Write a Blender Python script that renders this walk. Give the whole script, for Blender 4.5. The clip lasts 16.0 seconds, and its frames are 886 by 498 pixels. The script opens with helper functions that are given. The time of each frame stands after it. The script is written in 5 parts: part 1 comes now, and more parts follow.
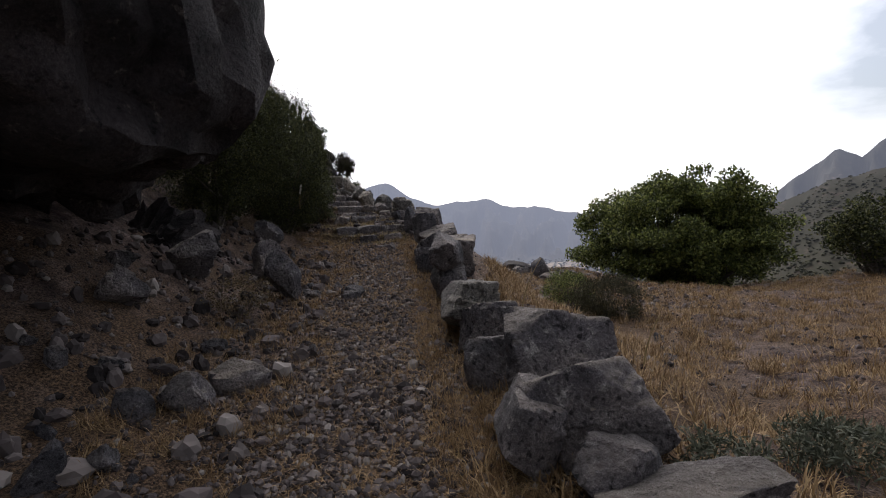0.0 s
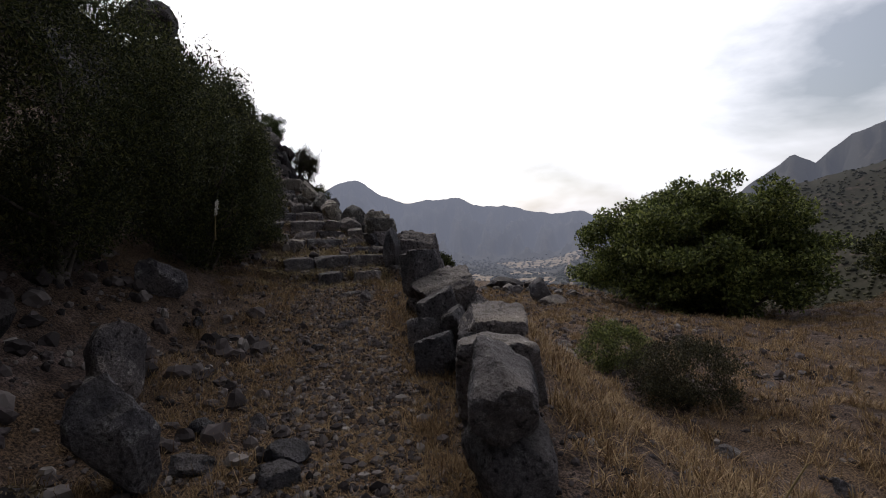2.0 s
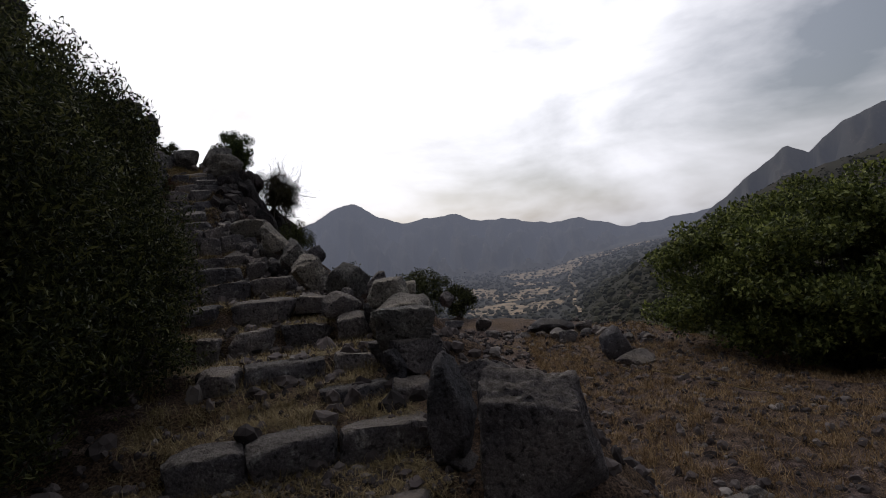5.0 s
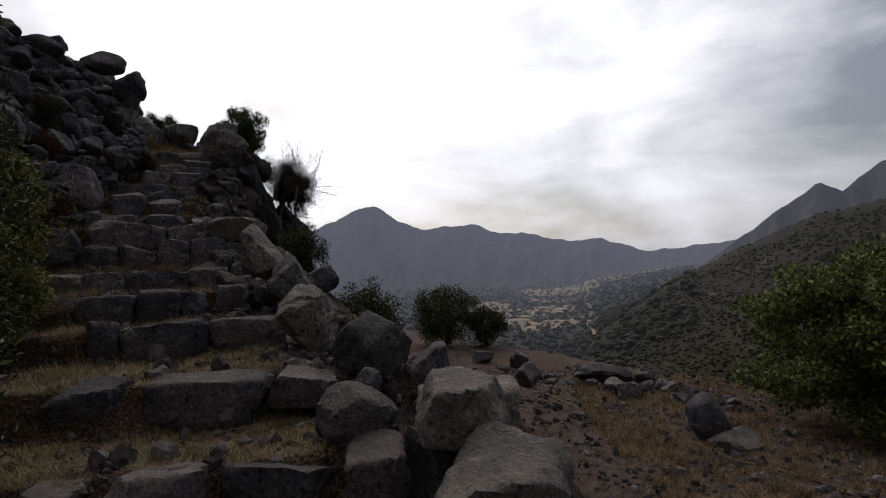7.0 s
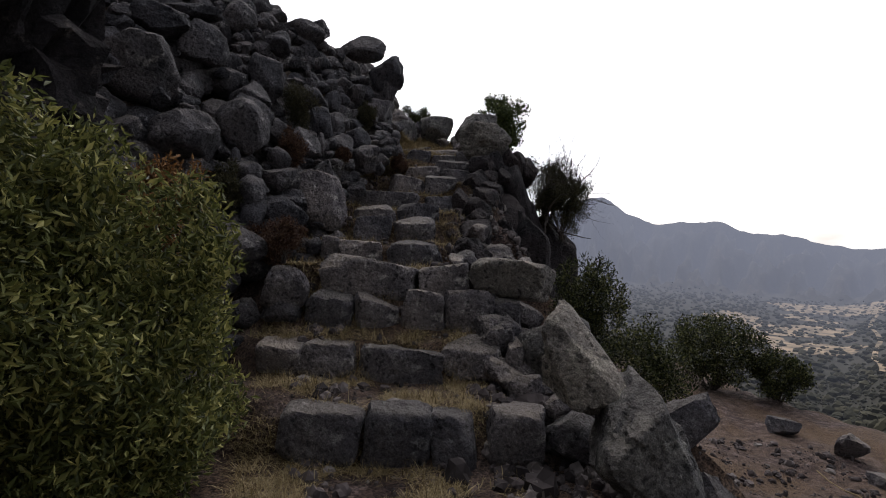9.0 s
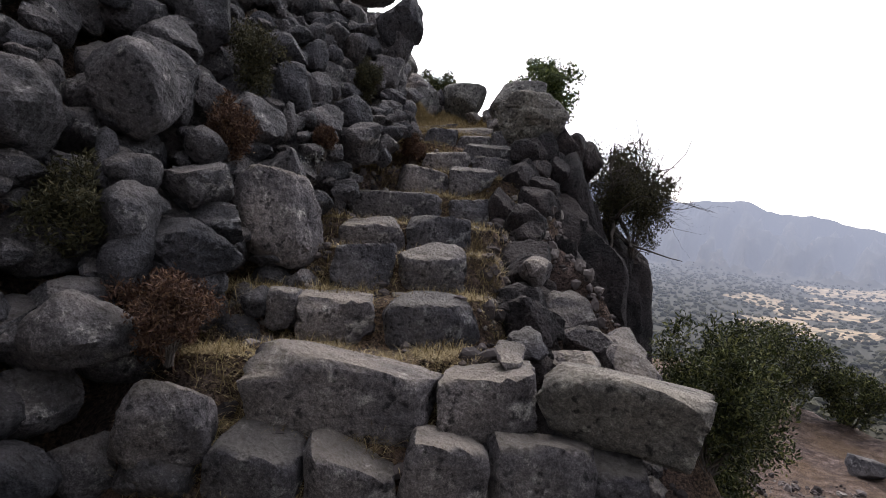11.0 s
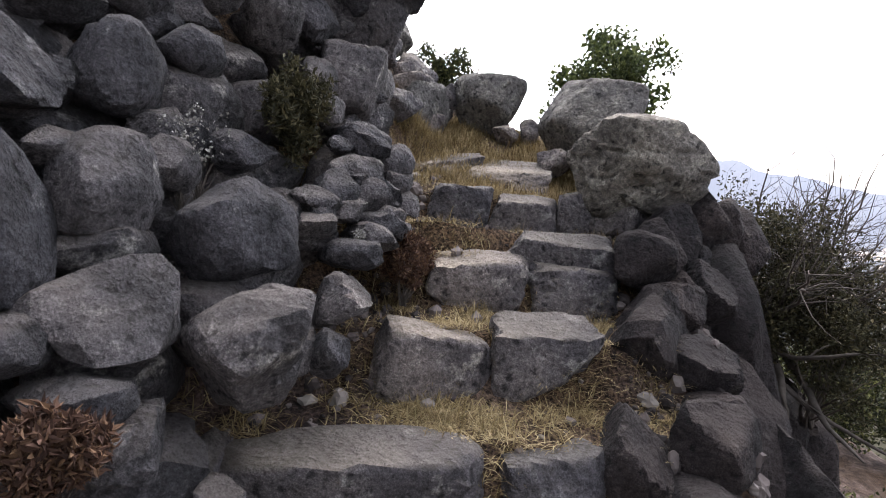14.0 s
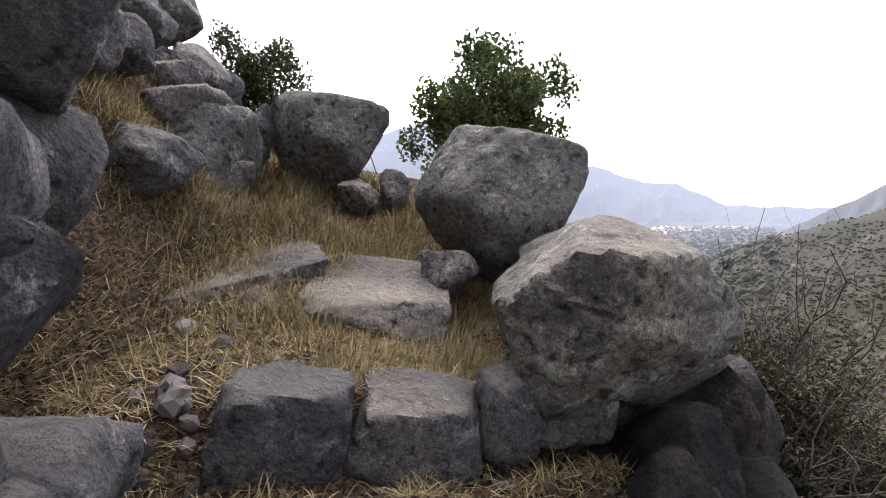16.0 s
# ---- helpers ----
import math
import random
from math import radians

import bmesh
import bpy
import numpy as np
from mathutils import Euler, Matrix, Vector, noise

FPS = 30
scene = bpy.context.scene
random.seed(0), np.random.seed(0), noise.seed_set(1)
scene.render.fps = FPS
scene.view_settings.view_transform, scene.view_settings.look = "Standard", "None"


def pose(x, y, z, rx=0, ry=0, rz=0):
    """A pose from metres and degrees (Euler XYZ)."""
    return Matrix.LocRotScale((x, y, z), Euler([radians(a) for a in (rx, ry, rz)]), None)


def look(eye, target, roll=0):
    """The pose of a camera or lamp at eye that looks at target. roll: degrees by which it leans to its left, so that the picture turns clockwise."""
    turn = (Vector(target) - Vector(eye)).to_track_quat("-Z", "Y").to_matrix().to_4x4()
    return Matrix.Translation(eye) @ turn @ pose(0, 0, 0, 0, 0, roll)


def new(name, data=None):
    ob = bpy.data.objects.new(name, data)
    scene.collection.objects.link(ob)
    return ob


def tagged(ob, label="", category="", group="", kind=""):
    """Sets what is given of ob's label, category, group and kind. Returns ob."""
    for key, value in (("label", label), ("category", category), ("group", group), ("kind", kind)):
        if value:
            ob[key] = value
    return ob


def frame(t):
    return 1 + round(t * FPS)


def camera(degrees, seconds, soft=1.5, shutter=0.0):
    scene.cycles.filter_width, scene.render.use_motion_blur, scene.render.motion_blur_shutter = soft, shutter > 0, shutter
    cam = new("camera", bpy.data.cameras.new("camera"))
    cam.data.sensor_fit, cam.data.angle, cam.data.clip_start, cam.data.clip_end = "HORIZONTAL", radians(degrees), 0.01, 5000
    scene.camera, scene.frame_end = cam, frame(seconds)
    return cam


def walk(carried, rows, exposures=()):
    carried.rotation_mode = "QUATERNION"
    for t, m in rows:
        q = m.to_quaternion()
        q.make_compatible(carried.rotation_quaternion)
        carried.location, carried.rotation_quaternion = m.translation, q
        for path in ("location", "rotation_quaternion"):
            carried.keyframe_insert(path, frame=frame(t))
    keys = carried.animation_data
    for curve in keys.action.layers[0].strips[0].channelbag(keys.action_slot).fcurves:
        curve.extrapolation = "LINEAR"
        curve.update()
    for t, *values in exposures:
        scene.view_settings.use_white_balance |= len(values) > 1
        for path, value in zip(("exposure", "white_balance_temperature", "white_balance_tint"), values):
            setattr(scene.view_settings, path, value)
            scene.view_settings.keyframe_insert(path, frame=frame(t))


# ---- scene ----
cam = camera(83.0, 16.0, soft=1.0)
PATH = [
    (0, (1.336, 0.923, 2.278), (1.121, 2.911, 2.211), -2.9),
    (0.5, (1.178, 1.761, 2.406), (0.889, 3.74, 2.436), -6.0),
    (1, (0.934, 2.572, 2.549), (0.791, 4.566, 2.526), -4.7),
    (1.5, (0.782, 3.47, 2.669), (0.617, 5.46, 2.561), -4.5),
    (2, (0.62, 4.159, 2.829), (0.525, 6.155, 2.75), -2.3),
    (2.5, (0.596, 4.969, 2.898), (0.485, 6.964, 2.82), -4.6),
    (3, (0.378, 5.672, 3.019), (0.251, 7.668, 3.035), -2.7),
    (3.5, (0.247, 6.344, 3.092), (0.126, 8.34, 3.139), -6.3),
    (3.7, (0.154, 6.704, 3.145), (0.012, 8.699, 3.129), -5.2),
    (5.8, (-0.511, 9.77, 3.558), (-0.579, 11.769, 3.548), -7.3),
    (6, (-0.594, 10.056, 3.571), (-0.713, 12.052, 3.527), -5.5),
    (6.5, (-0.899, 10.759, 3.679), (-1.071, 12.752, 3.662), -0.9),
    (7, (-0.962, 11.288, 3.748), (-1.121, 13.282, 3.776), -1.8),
    (7.5, (-1.017, 11.763, 3.967), (-1.083, 13.761, 3.901), -2.5),
    (8, (-1.526, 12.41, 4.135), (-1.742, 14.398, 4.095), -0.8),
    (8.5, (-2.021, 13.026, 4.204), (-2.781, 14.874, 4.263), -1.4),
    (9, (-2.428, 13.404, 4.363), (-3.415, 15.143, 4.341), 2.7),
    (9.2, (-2.552, 13.565, 4.429), (-3.502, 15.325, 4.385), 2.6),
    (11.3, (-3.707, 15.271, 4.91), (-4.767, 16.961, 4.766), 4.7),
    (11.5, (-3.859, 15.441, 5.0), (-4.876, 17.158, 4.878), 6.9),
    (12, (-4.118, 15.844, 5.134), (-5.049, 17.612, 5.037), 7.5),
    (12.5, (-4.391, 16.281, 5.327), (-5.48, 17.951, 5.162), 3.9),
    (13, (-4.739, 16.504, 5.584), (-5.769, 18.198, 5.322), 6.4),
    (13.5, (-4.874, 16.913, 5.663), (-5.852, 18.644, 5.448), 3.5),
    (14, (-5.152, 17.221, 5.799), (-6.139, 18.934, 5.495), 4.8),
    (14.5, (-5.473, 17.622, 5.922), (-6.087, 19.503, 5.634), 6.4),
    (15, (-5.606, 17.999, 6.032), (-6.099, 19.914, 5.73), 2.4),
    (15.5, (-5.786, 18.357, 6.208), (-6.331, 20.264, 5.949), 3.5),
    (16, (-5.927, 18.615, 6.309), (-6.3, 20.556, 6.003), 6.5),
]
walk(cam, [(t, look(eye, target, roll)) for t, eye, target, roll in PATH],
     exposures=[(0, -0.55), (0.5, -0.98), (1.5, -1.15), (2.5, -1.1), (3.5, -1.37), (6.0, -1.8), (8.0, -1.8), (9.2, -0.65), (11.3, 0.15), (12.5, 0.65), (14, 1.0), (15, 0.75), (16, 0.85)])

# ---- sky and sun ----
SUN_AZ, SUN_EL = radians(-22), radians(40)
world = bpy.data.worlds.new("sky")
scene.world = world
world.use_nodes = True
wn, wl = world.node_tree.nodes, world.node_tree.links
wn.clear()


def wnode(kind, **props):
    n = wn.new(kind)
    for k, v in props.items():
        n.inputs[k].default_value = v
    return n


sky = wn.new("ShaderNodeTexSky")
sky.sky_type, sky.sun_disc = "NISHITA", False
sky.sun_elevation, sky.sun_rotation = SUN_EL, SUN_AZ
sky.dust_density = 3.0
skybg = wnode("ShaderNodeBackground", Strength=0.15)
wl.new(sky.outputs[0], skybg.inputs["Color"])
co = wn.new("ShaderNodeTexCoord")
squash = wn.new("ShaderNodeMapping")
squash.inputs["Scale"].default_value = (1.0, 1.0, 2.6)
wl.new(co.outputs["Generated"], squash.inputs["Vector"])
cloud = wnode("ShaderNodeTexNoise", Scale=2.3, Detail=7.0, Roughness=0.52, Distortion=0.25)
wl.new(squash.outputs[0], cloud.inputs["Vector"])
cover = wn.new("ShaderNodeValToRGB")
cover.color_ramp.elements[0].position, cover.color_ramp.elements[1].position = 0.33, 0.62
cover.color_ramp.elements[0].color, cover.color_ramp.elements[1].color = (0.2, 0.2, 0.2, 1), (1, 1, 1, 1)
wl.new(cloud.outputs["Fac"], cover.inputs[0])
sundir = Vector((math.sin(SUN_AZ) * math.cos(SUN_EL), math.cos(SUN_AZ) * math.cos(SUN_EL), math.sin(SUN_EL)))
dot = wn.new("ShaderNodeVectorMath")
dot.operation = "DOT_PRODUCT"
dot.inputs[1].default_value = sundir
wl.new(co.outputs["Generated"], dot.inputs[0])
glow = wn.new("ShaderNodeMapRange")
glow.inputs["From Min"].default_value, glow.inputs["From Max"].default_value = 0.25, 0.97
glow.inputs["To Min"].default_value, glow.inputs["To Max"].default_value = 0.85, 5.7
wl.new(dot.outputs["Value"], glow.inputs["Value"])
cloudbg = wnode("ShaderNodeBackground", Color=(0.93, 0.93, 1.0, 1))
wl.new(glow.outputs[0], cloudbg.inputs["Strength"])
skymix = wn.new("ShaderNodeMixShader")
wl.new(cover.outputs[0], skymix.inputs[0])
wl.new(skybg.outputs[0], skymix.inputs[1])
wl.new(cloudbg.outputs[0], skymix.inputs[2])
wout = wn.new("ShaderNodeOutputWorld")
wl.new(skymix.outputs[0], wout.inputs[0])

sun = new("sun", bpy.data.lights.new("sun", "SUN"))
sun.data.energy, sun.data.angle, sun.data.color = 1.35, radians(18), (1.0, 0.925, 0.9)
sun.matrix_world = look((0, 0, 30), Vector((0, 0, 30)) - sundir)


# ---- materials ----
def material(name, rough=0.9):
    m = bpy.data.materials.new(name)
    m.use_nodes = True
    nt = m.node_tree
    b = nt.nodes["Principled BSDF"]
    b.inputs["Roughness"].default_value = rough
    b.inputs["Specular IOR Level"].default_value = 0.25
    return m, nt, b


def noise_node(nt, scale, detail=5.0, rough=0.55, coords="Object"):
    tc = nt.nodes.new("ShaderNodeTexCoord")
    n = nt.nodes.new("ShaderNodeTexNoise")
    n.inputs["Scale"].default_value, n.inputs["Detail"].default_value, n.inputs["Roughness"].default_value = scale, detail, rough
    nt.links.new(tc.outputs[coords], n.inputs["Vector"])
    return n


def ramp_node(nt, src, stops):
    r = nt.nodes.new("ShaderNodeValToRGB")
    el = r.color_ramp.elements
    while len(el) < len(stops):
        el.new(0.5)
    for e, (p, c) in zip(el, stops):
        e.position, e.color = p, (*c, 1)
    nt.links.new(src, r.inputs[0])
    return r


def mix_node(nt, fac, a, b, blend="MIX"):
    m = nt.nodes.new("ShaderNodeMix")
    m.data_type, m.blend_type = "RGBA", blend
    for sock, v in ((m.inputs["Factor"], fac), (m.inputs["A"], a), (m.inputs["B"], b)):
        if hasattr(v, "is_linked"):
            nt.links.new(v, sock)
        elif isinstance(v, float):
            sock.default_value = v
        else:
            sock.default_value = (*v, 1)
    return m.outputs["Result"]


def bump_to(nt, b, srcs):
    prev = None
    for src, strength, dist in srcs:
        bp = nt.nodes.new("ShaderNodeBump")
        bp.inputs["Strength"].default_value, bp.inputs["Distance"].default_value = strength, dist
        nt.links.new(src, bp.inputs["Height"])
        if prev:
            nt.links.new(prev, bp.inputs["Normal"])
        prev = bp.outputs[0]
    nt.links.new(prev, b.inputs["Normal"])


def tint_by_object(nt, col, low, high):
    oi = nt.nodes.new("ShaderNodeObjectInfo")
    r = ramp_node(nt, oi.outputs["Random"], [(0.0, low), (1.0, high)])
    return mix_node(nt, 1.0, col, r.outputs[0], "MULTIPLY")


def rock_material(name, dark, light, lichen, amount=0.62, warm=(0.2, 0.17, 0.14), lit_dust=(0.3, 0.265, 0.215)):
    m, nt, b = material(name)
    big = noise_node(nt, 2.2, 6.0, 0.6)
    base = ramp_node(nt, big.outputs["Fac"], [(0.36, dark), (0.64, light)])
    dirt = noise_node(nt, 0.9, 4.0)
    dirt_f = ramp_node(nt, dirt.outputs["Fac"], [(0.5, (0, 0, 0)), (0.75, (0.6, 0.6, 0.6))])
    col = mix_node(nt, dirt_f.outputs[0], base.outputs[0], warm)
    spots = noise_node(nt, 9.0, 9.0, 0.72)
    sp = ramp_node(nt, spots.outputs["Fac"], [(amount - 0.05, (0, 0, 0)), (amount + 0.03, (0.75, 0.75, 0.75))])
    col = mix_node(nt, sp.outputs[0], col, lichen)
    fine = noise_node(nt, 45.0, 6.0, 0.7)
    fr = ramp_node(nt, fine.outputs["Fac"], [(0.38, (0.64, 0.64, 0.64)), (0.62, (1.3, 1.3, 1.3))])
    col = mix_node(nt, 1.0, col, fr.outputs[0], "MULTIPLY")
    grain = noise_node(nt, 170.0, 3.0, 0.7)
    gr = ramp_node(nt, grain.outputs["Fac"], [(0.4, (0.7, 0.7, 0.7)), (0.51, (1.0, 1.0, 1.0)), (0.62, (1.42, 1.42, 1.4))])
    col = mix_node(nt, 1.0, col, gr.outputs[0], "MULTIPLY")
    pits = noise_node(nt, 22.0, 5.0, 0.6)
    pr = ramp_node(nt, pits.outputs["Fac"], [(0.34, (0.3, 0.3, 0.31)), (0.44, (1.0, 1.0, 1.0))])
    col = mix_node(nt, 1.0, col, pr.outputs[0], "MULTIPLY")
    # Upward faces turn paler: tan dust, with lit tops put into its colour.
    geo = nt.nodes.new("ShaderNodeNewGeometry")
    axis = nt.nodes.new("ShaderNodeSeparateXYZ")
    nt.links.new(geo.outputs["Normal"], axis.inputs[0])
    lit_tops = ramp_node(nt, axis.outputs["Z"], [(0.45, (0, 0, 0)), (0.9, (0.72, 0.72, 0.72))])
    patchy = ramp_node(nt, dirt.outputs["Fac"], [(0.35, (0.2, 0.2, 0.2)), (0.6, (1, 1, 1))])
    col = mix_node(nt, mix_node(nt, 1.0, lit_tops.outputs[0], patchy.outputs[0], "MULTIPLY"), col, lit_dust)
    col = tint_by_object(nt, col, (0.58, 0.585, 0.62), (1.32, 1.25, 1.18))
    nt.links.new(col, b.inputs["Base Color"])
    bump_to(nt, b, [(big.outputs["Fac"], 0.5, 0.06), (spots.outputs["Fac"], 0.7, 0.045), (pits.outputs["Fac"], 0.85, 0.035), (fine.outputs["Fac"], 1.0, 0.02)])
    return m


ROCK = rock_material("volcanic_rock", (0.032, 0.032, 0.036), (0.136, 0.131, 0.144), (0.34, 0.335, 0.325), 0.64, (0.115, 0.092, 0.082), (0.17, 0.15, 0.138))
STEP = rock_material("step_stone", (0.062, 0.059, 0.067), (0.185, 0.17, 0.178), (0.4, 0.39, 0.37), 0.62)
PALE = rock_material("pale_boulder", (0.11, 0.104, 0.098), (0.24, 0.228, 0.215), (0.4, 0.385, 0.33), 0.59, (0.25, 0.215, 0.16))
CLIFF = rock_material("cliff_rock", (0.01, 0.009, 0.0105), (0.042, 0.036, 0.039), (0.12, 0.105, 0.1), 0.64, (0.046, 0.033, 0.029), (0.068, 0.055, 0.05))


def ground_material():
    m, nt, b = material("stony_soil", 1.0)
    big = noise_node(nt, 0.55, 5.0, 0.6)
    mid = noise_node(nt, 5.0, 7.0, 0.65)
    fine = noise_node(nt, 60.0, 6.0, 0.7)
    soil = ramp_node(nt, mid.outputs["Fac"], [(0.38, (0.028, 0.018, 0.017)), (0.52, (0.08, 0.055, 0.048)), (0.64, (0.16, 0.12, 0.108))])
    straw = ramp_node(nt, fine.outputs["Fac"], [(0.36, (0.045, 0.027, 0.016)), (0.64, (0.14, 0.088, 0.046))])
    f = ramp_node(nt, big.outputs["Fac"], [(0.38, (0.05, 0.05, 0.05)), (0.6, (0.8, 0.8, 0.8))])
    col = mix_node(nt, f.outputs[0], soil.outputs[0], straw.outputs[0])
    fr = ramp_node(nt, fine.outputs["Fac"], [(0.4, (0.35, 0.35, 0.35)), (0.6, (1.6, 1.6, 1.6))])
    col = mix_node(nt, 1.0, col, fr.outputs[0], "MULTIPLY")
    nt.links.new(col, b.inputs["Base Color"])
    bump_to(nt, b, [(mid.outputs["Fac"], 0.9, 0.09), (fine.outputs["Fac"], 1.0, 0.025)])
    return m


SOIL = ground_material()


def island_material(name, stops, rough=0.7, through_light=0.0):
    m, nt, b = material(name, rough)
    g = nt.nodes.new("ShaderNodeNewGeometry")
    r = ramp_node(nt, g.outputs["Random Per Island"], stops)
    nt.links.new(r.outputs[0], b.inputs["Base Color"])
    if through_light:
        tr = nt.nodes.new("ShaderNodeBsdfTranslucent")
        mx = nt.nodes.new("ShaderNodeMixShader")
        mx.inputs[0].default_value = through_light
        nt.links.new(r.outputs[0], tr.inputs["Color"])
        nt.links.new(b.outputs[0], mx.inputs[1])
        nt.links.new(tr.outputs[0], mx.inputs[2])
        nt.links.new(mx.outputs[0], nt.nodes["Material Output"].inputs[0])
    return m


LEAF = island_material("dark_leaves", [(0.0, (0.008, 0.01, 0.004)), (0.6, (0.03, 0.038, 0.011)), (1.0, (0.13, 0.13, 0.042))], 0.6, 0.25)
LEAF_BRIGHT = island_material("fresh_leaves", [(0.0, (0.022, 0.03, 0.008)), (0.6, (0.085, 0.105, 0.026)), (1.0, (0.28, 0.3, 0.085))], 0.5, 0.3)
LEAF_DRY = island_material("dry_leaves", [(0.0, (0.06, 0.045, 0.03)), (0.7, (0.13, 0.1, 0.06)), (1.0, (0.2, 0.15, 0.07))], 0.8, 0.15)
LEAF_OLIVE = island_material("olive_leaves", [(0.0, (0.018, 0.017, 0.009)), (0.6, (0.045, 0.042, 0.02)), (1.0, (0.1, 0.085, 0.042))], 0.75, 0.15)
LEAF_GREY = island_material("spurge_leaves", [(0.0, (0.035, 0.04, 0.027)), (0.6, (0.075, 0.082, 0.056)), (1.0, (0.14, 0.145, 0.1))], 0.7, 0.15)
LEAF_RED = island_material("withered_leaves", [(0.0, (0.03, 0.016, 0.012)), (0.6, (0.085, 0.045, 0.03)), (1.0, (0.16, 0.095, 0.055))], 0.8, 0.15)
LEAF_MID = island_material("green_leaves", [(0.0, (0.022, 0.032, 0.01)), (0.6, (0.058, 0.076, 0.022)), (1.0, (0.13, 0.15, 0.045))], 0.6, 0.25)
# Lit copy of the bush leaves: the light on them is put into the colour.
LEAF_LIT = island_material("sunlit_leaves", [(0.0, (0.028, 0.034, 0.011)), (0.6, (0.13, 0.14, 0.04)), (1.0, (0.36, 0.33, 0.11))], 0.55, 0.3)
LEAF_RUST = island_material("rusty_leaves", [(0.0, (0.07, 0.032, 0.012)), (0.6, (0.2, 0.1, 0.035)), (1.0, (0.36, 0.2, 0.08))], 0.7, 0.25)
PETAL = island_material("pale_petals", [(0.0, (0.5, 0.48, 0.42)), (1.0, (0.75, 0.73, 0.68))], 0.7, 0.2)
SEEDS = island_material("seed_heads", [(0.0, (0.1, 0.095, 0.085)), (1.0, (0.34, 0.33, 0.31))], 0.8, 0.1)
DRY_GRASS = island_material("dry_grass", [(0.0, (0.085, 0.048, 0.023)), (0.6, (0.205, 0.132, 0.064)), (1.0, (0.37, 0.26, 0.14))], 0.85, 0.15)
STRAW = island_material("straw", [(0.0, (0.09, 0.06, 0.028)), (0.6, (0.235, 0.175, 0.085)), (1.0, (0.43, 0.35, 0.2))], 0.8, 0.2)
GRAVEL = island_material("gravel", [(0.0, (0.022, 0.018, 0.018)), (0.6, (0.08, 0.065, 0.063)), (0.92, (0.15, 0.128, 0.12)), (1.0, (0.24, 0.215, 0.195))], 0.95)


def bark_material():
    m, nt, b = material("grey_bark", 0.95)
    n = noise_node(nt, 14.0, 6.0, 0.7)
    r = ramp_node(nt, n.outputs["Fac"], [(0.3, (0.035, 0.029, 0.025)), (0.7, (0.13, 0.11, 0.097))])
    nt.links.new(r.outputs[0], b.inputs["Base Color"])
    bump_to(nt, b, [(n.outputs["Fac"], 0.7, 0.01)])
    return m


BARK = bark_material()


def add_haze_glow(nt, b):
    """Paints haze onto a far surface: a bluish glow that grows with distance."""
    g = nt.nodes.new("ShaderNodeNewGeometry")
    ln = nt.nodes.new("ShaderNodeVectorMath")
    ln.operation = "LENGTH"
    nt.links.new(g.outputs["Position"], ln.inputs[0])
    haze_share = nt.nodes.new("ShaderNodeMapRange")
    haze_share.inputs["From Min"].default_value, haze_share.inputs["From Max"].default_value = 420.0, 3200.0
    haze_share.inputs["To Min"].default_value, haze_share.inputs["To Max"].default_value = 0.0, 0.6
    nt.links.new(ln.outputs["Value"], haze_share.inputs["Value"])
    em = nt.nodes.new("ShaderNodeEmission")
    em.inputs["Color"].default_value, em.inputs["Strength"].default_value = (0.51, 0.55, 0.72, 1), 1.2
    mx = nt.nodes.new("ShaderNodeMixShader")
    nt.links.new(haze_share.outputs[0], mx.inputs[0])
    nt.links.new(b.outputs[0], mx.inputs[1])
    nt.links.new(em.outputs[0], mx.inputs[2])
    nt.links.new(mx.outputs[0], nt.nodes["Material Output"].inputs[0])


def far_material():
    m, nt, b = material("far_slopes", 1.0)
    big = noise_node(nt, 0.006, 9.0, 0.68)
    shrub = noise_node(nt, 0.09, 6.0, 0.7)
    soil = ramp_node(nt, big.outputs["Fac"], [(0.4, (0.022, 0.017, 0.014)), (0.52, (0.048, 0.036, 0.026)), (0.66, (0.17, 0.12, 0.092))])
    f = ramp_node(nt, shrub.outputs["Fac"], [(0.34, (0.1, 0.1, 0.1)), (0.46, (0.95, 0.95, 0.95))])
    col = mix_node(nt, f.outputs[0], soil.outputs[0], (0.027, 0.025, 0.014))
    nt.links.new(col, b.inputs["Base Color"])
    add_haze_glow(nt, b)
    return m


FAR = far_material()


# ---- shape helpers ----
def mesh_from(name, verts, faces, mat, smooth=True):
    me = bpy.data.meshes.new(name)
    me.from_pydata(np.asarray(verts).tolist(), [], faces if isinstance(faces, list) else faces.tolist())
    me.materials.append(mat)
    if smooth:
        me.polygons.foreach_set("use_smooth", np.ones(len(me.polygons), bool))
    return me


def part(name, me, parent=None, label=""):
    ob = new(name, me)
    if parent:
        ob.parent = parent
    if label:
        ob["label"] = label
    return ob


def thing(name, at, label, category, group="", kind=""):
    ob = new(name)
    ob.location = at
    ob.empty_display_size = 0.1
    return tagged(ob, label, category, group, kind)


def ball(level):
    bm = bmesh.new()
    bmesh.ops.create_icosphere(bm, subdivisions=level, radius=1)
    v = np.array([x.co[:] for x in bm.verts])
    f = np.array([[x.index for x in p.verts] for p in bm.faces])
    bm.free()
    return v / np.linalg.norm(v, axis=1)[:, None], f


BALLS = {n: ball(n) for n in (1, 2, 3, 4, 5)}


def wave_noise(p, rng, octaves=4, base=1.5):
    """Smooth noise on points from sums of sines with random directions."""
    out = np.zeros(len(p))
    amp, freq = 1.0, base
    for _ in range(octaves):
        for _ in range(4):
            k = rng.normal(size=3)
            k *= freq / np.linalg.norm(k)
            out += amp * np.sin(p @ k + rng.uniform(0, 6.3)) / 4
        amp, freq = amp * 0.55, freq * 2.1
    return out


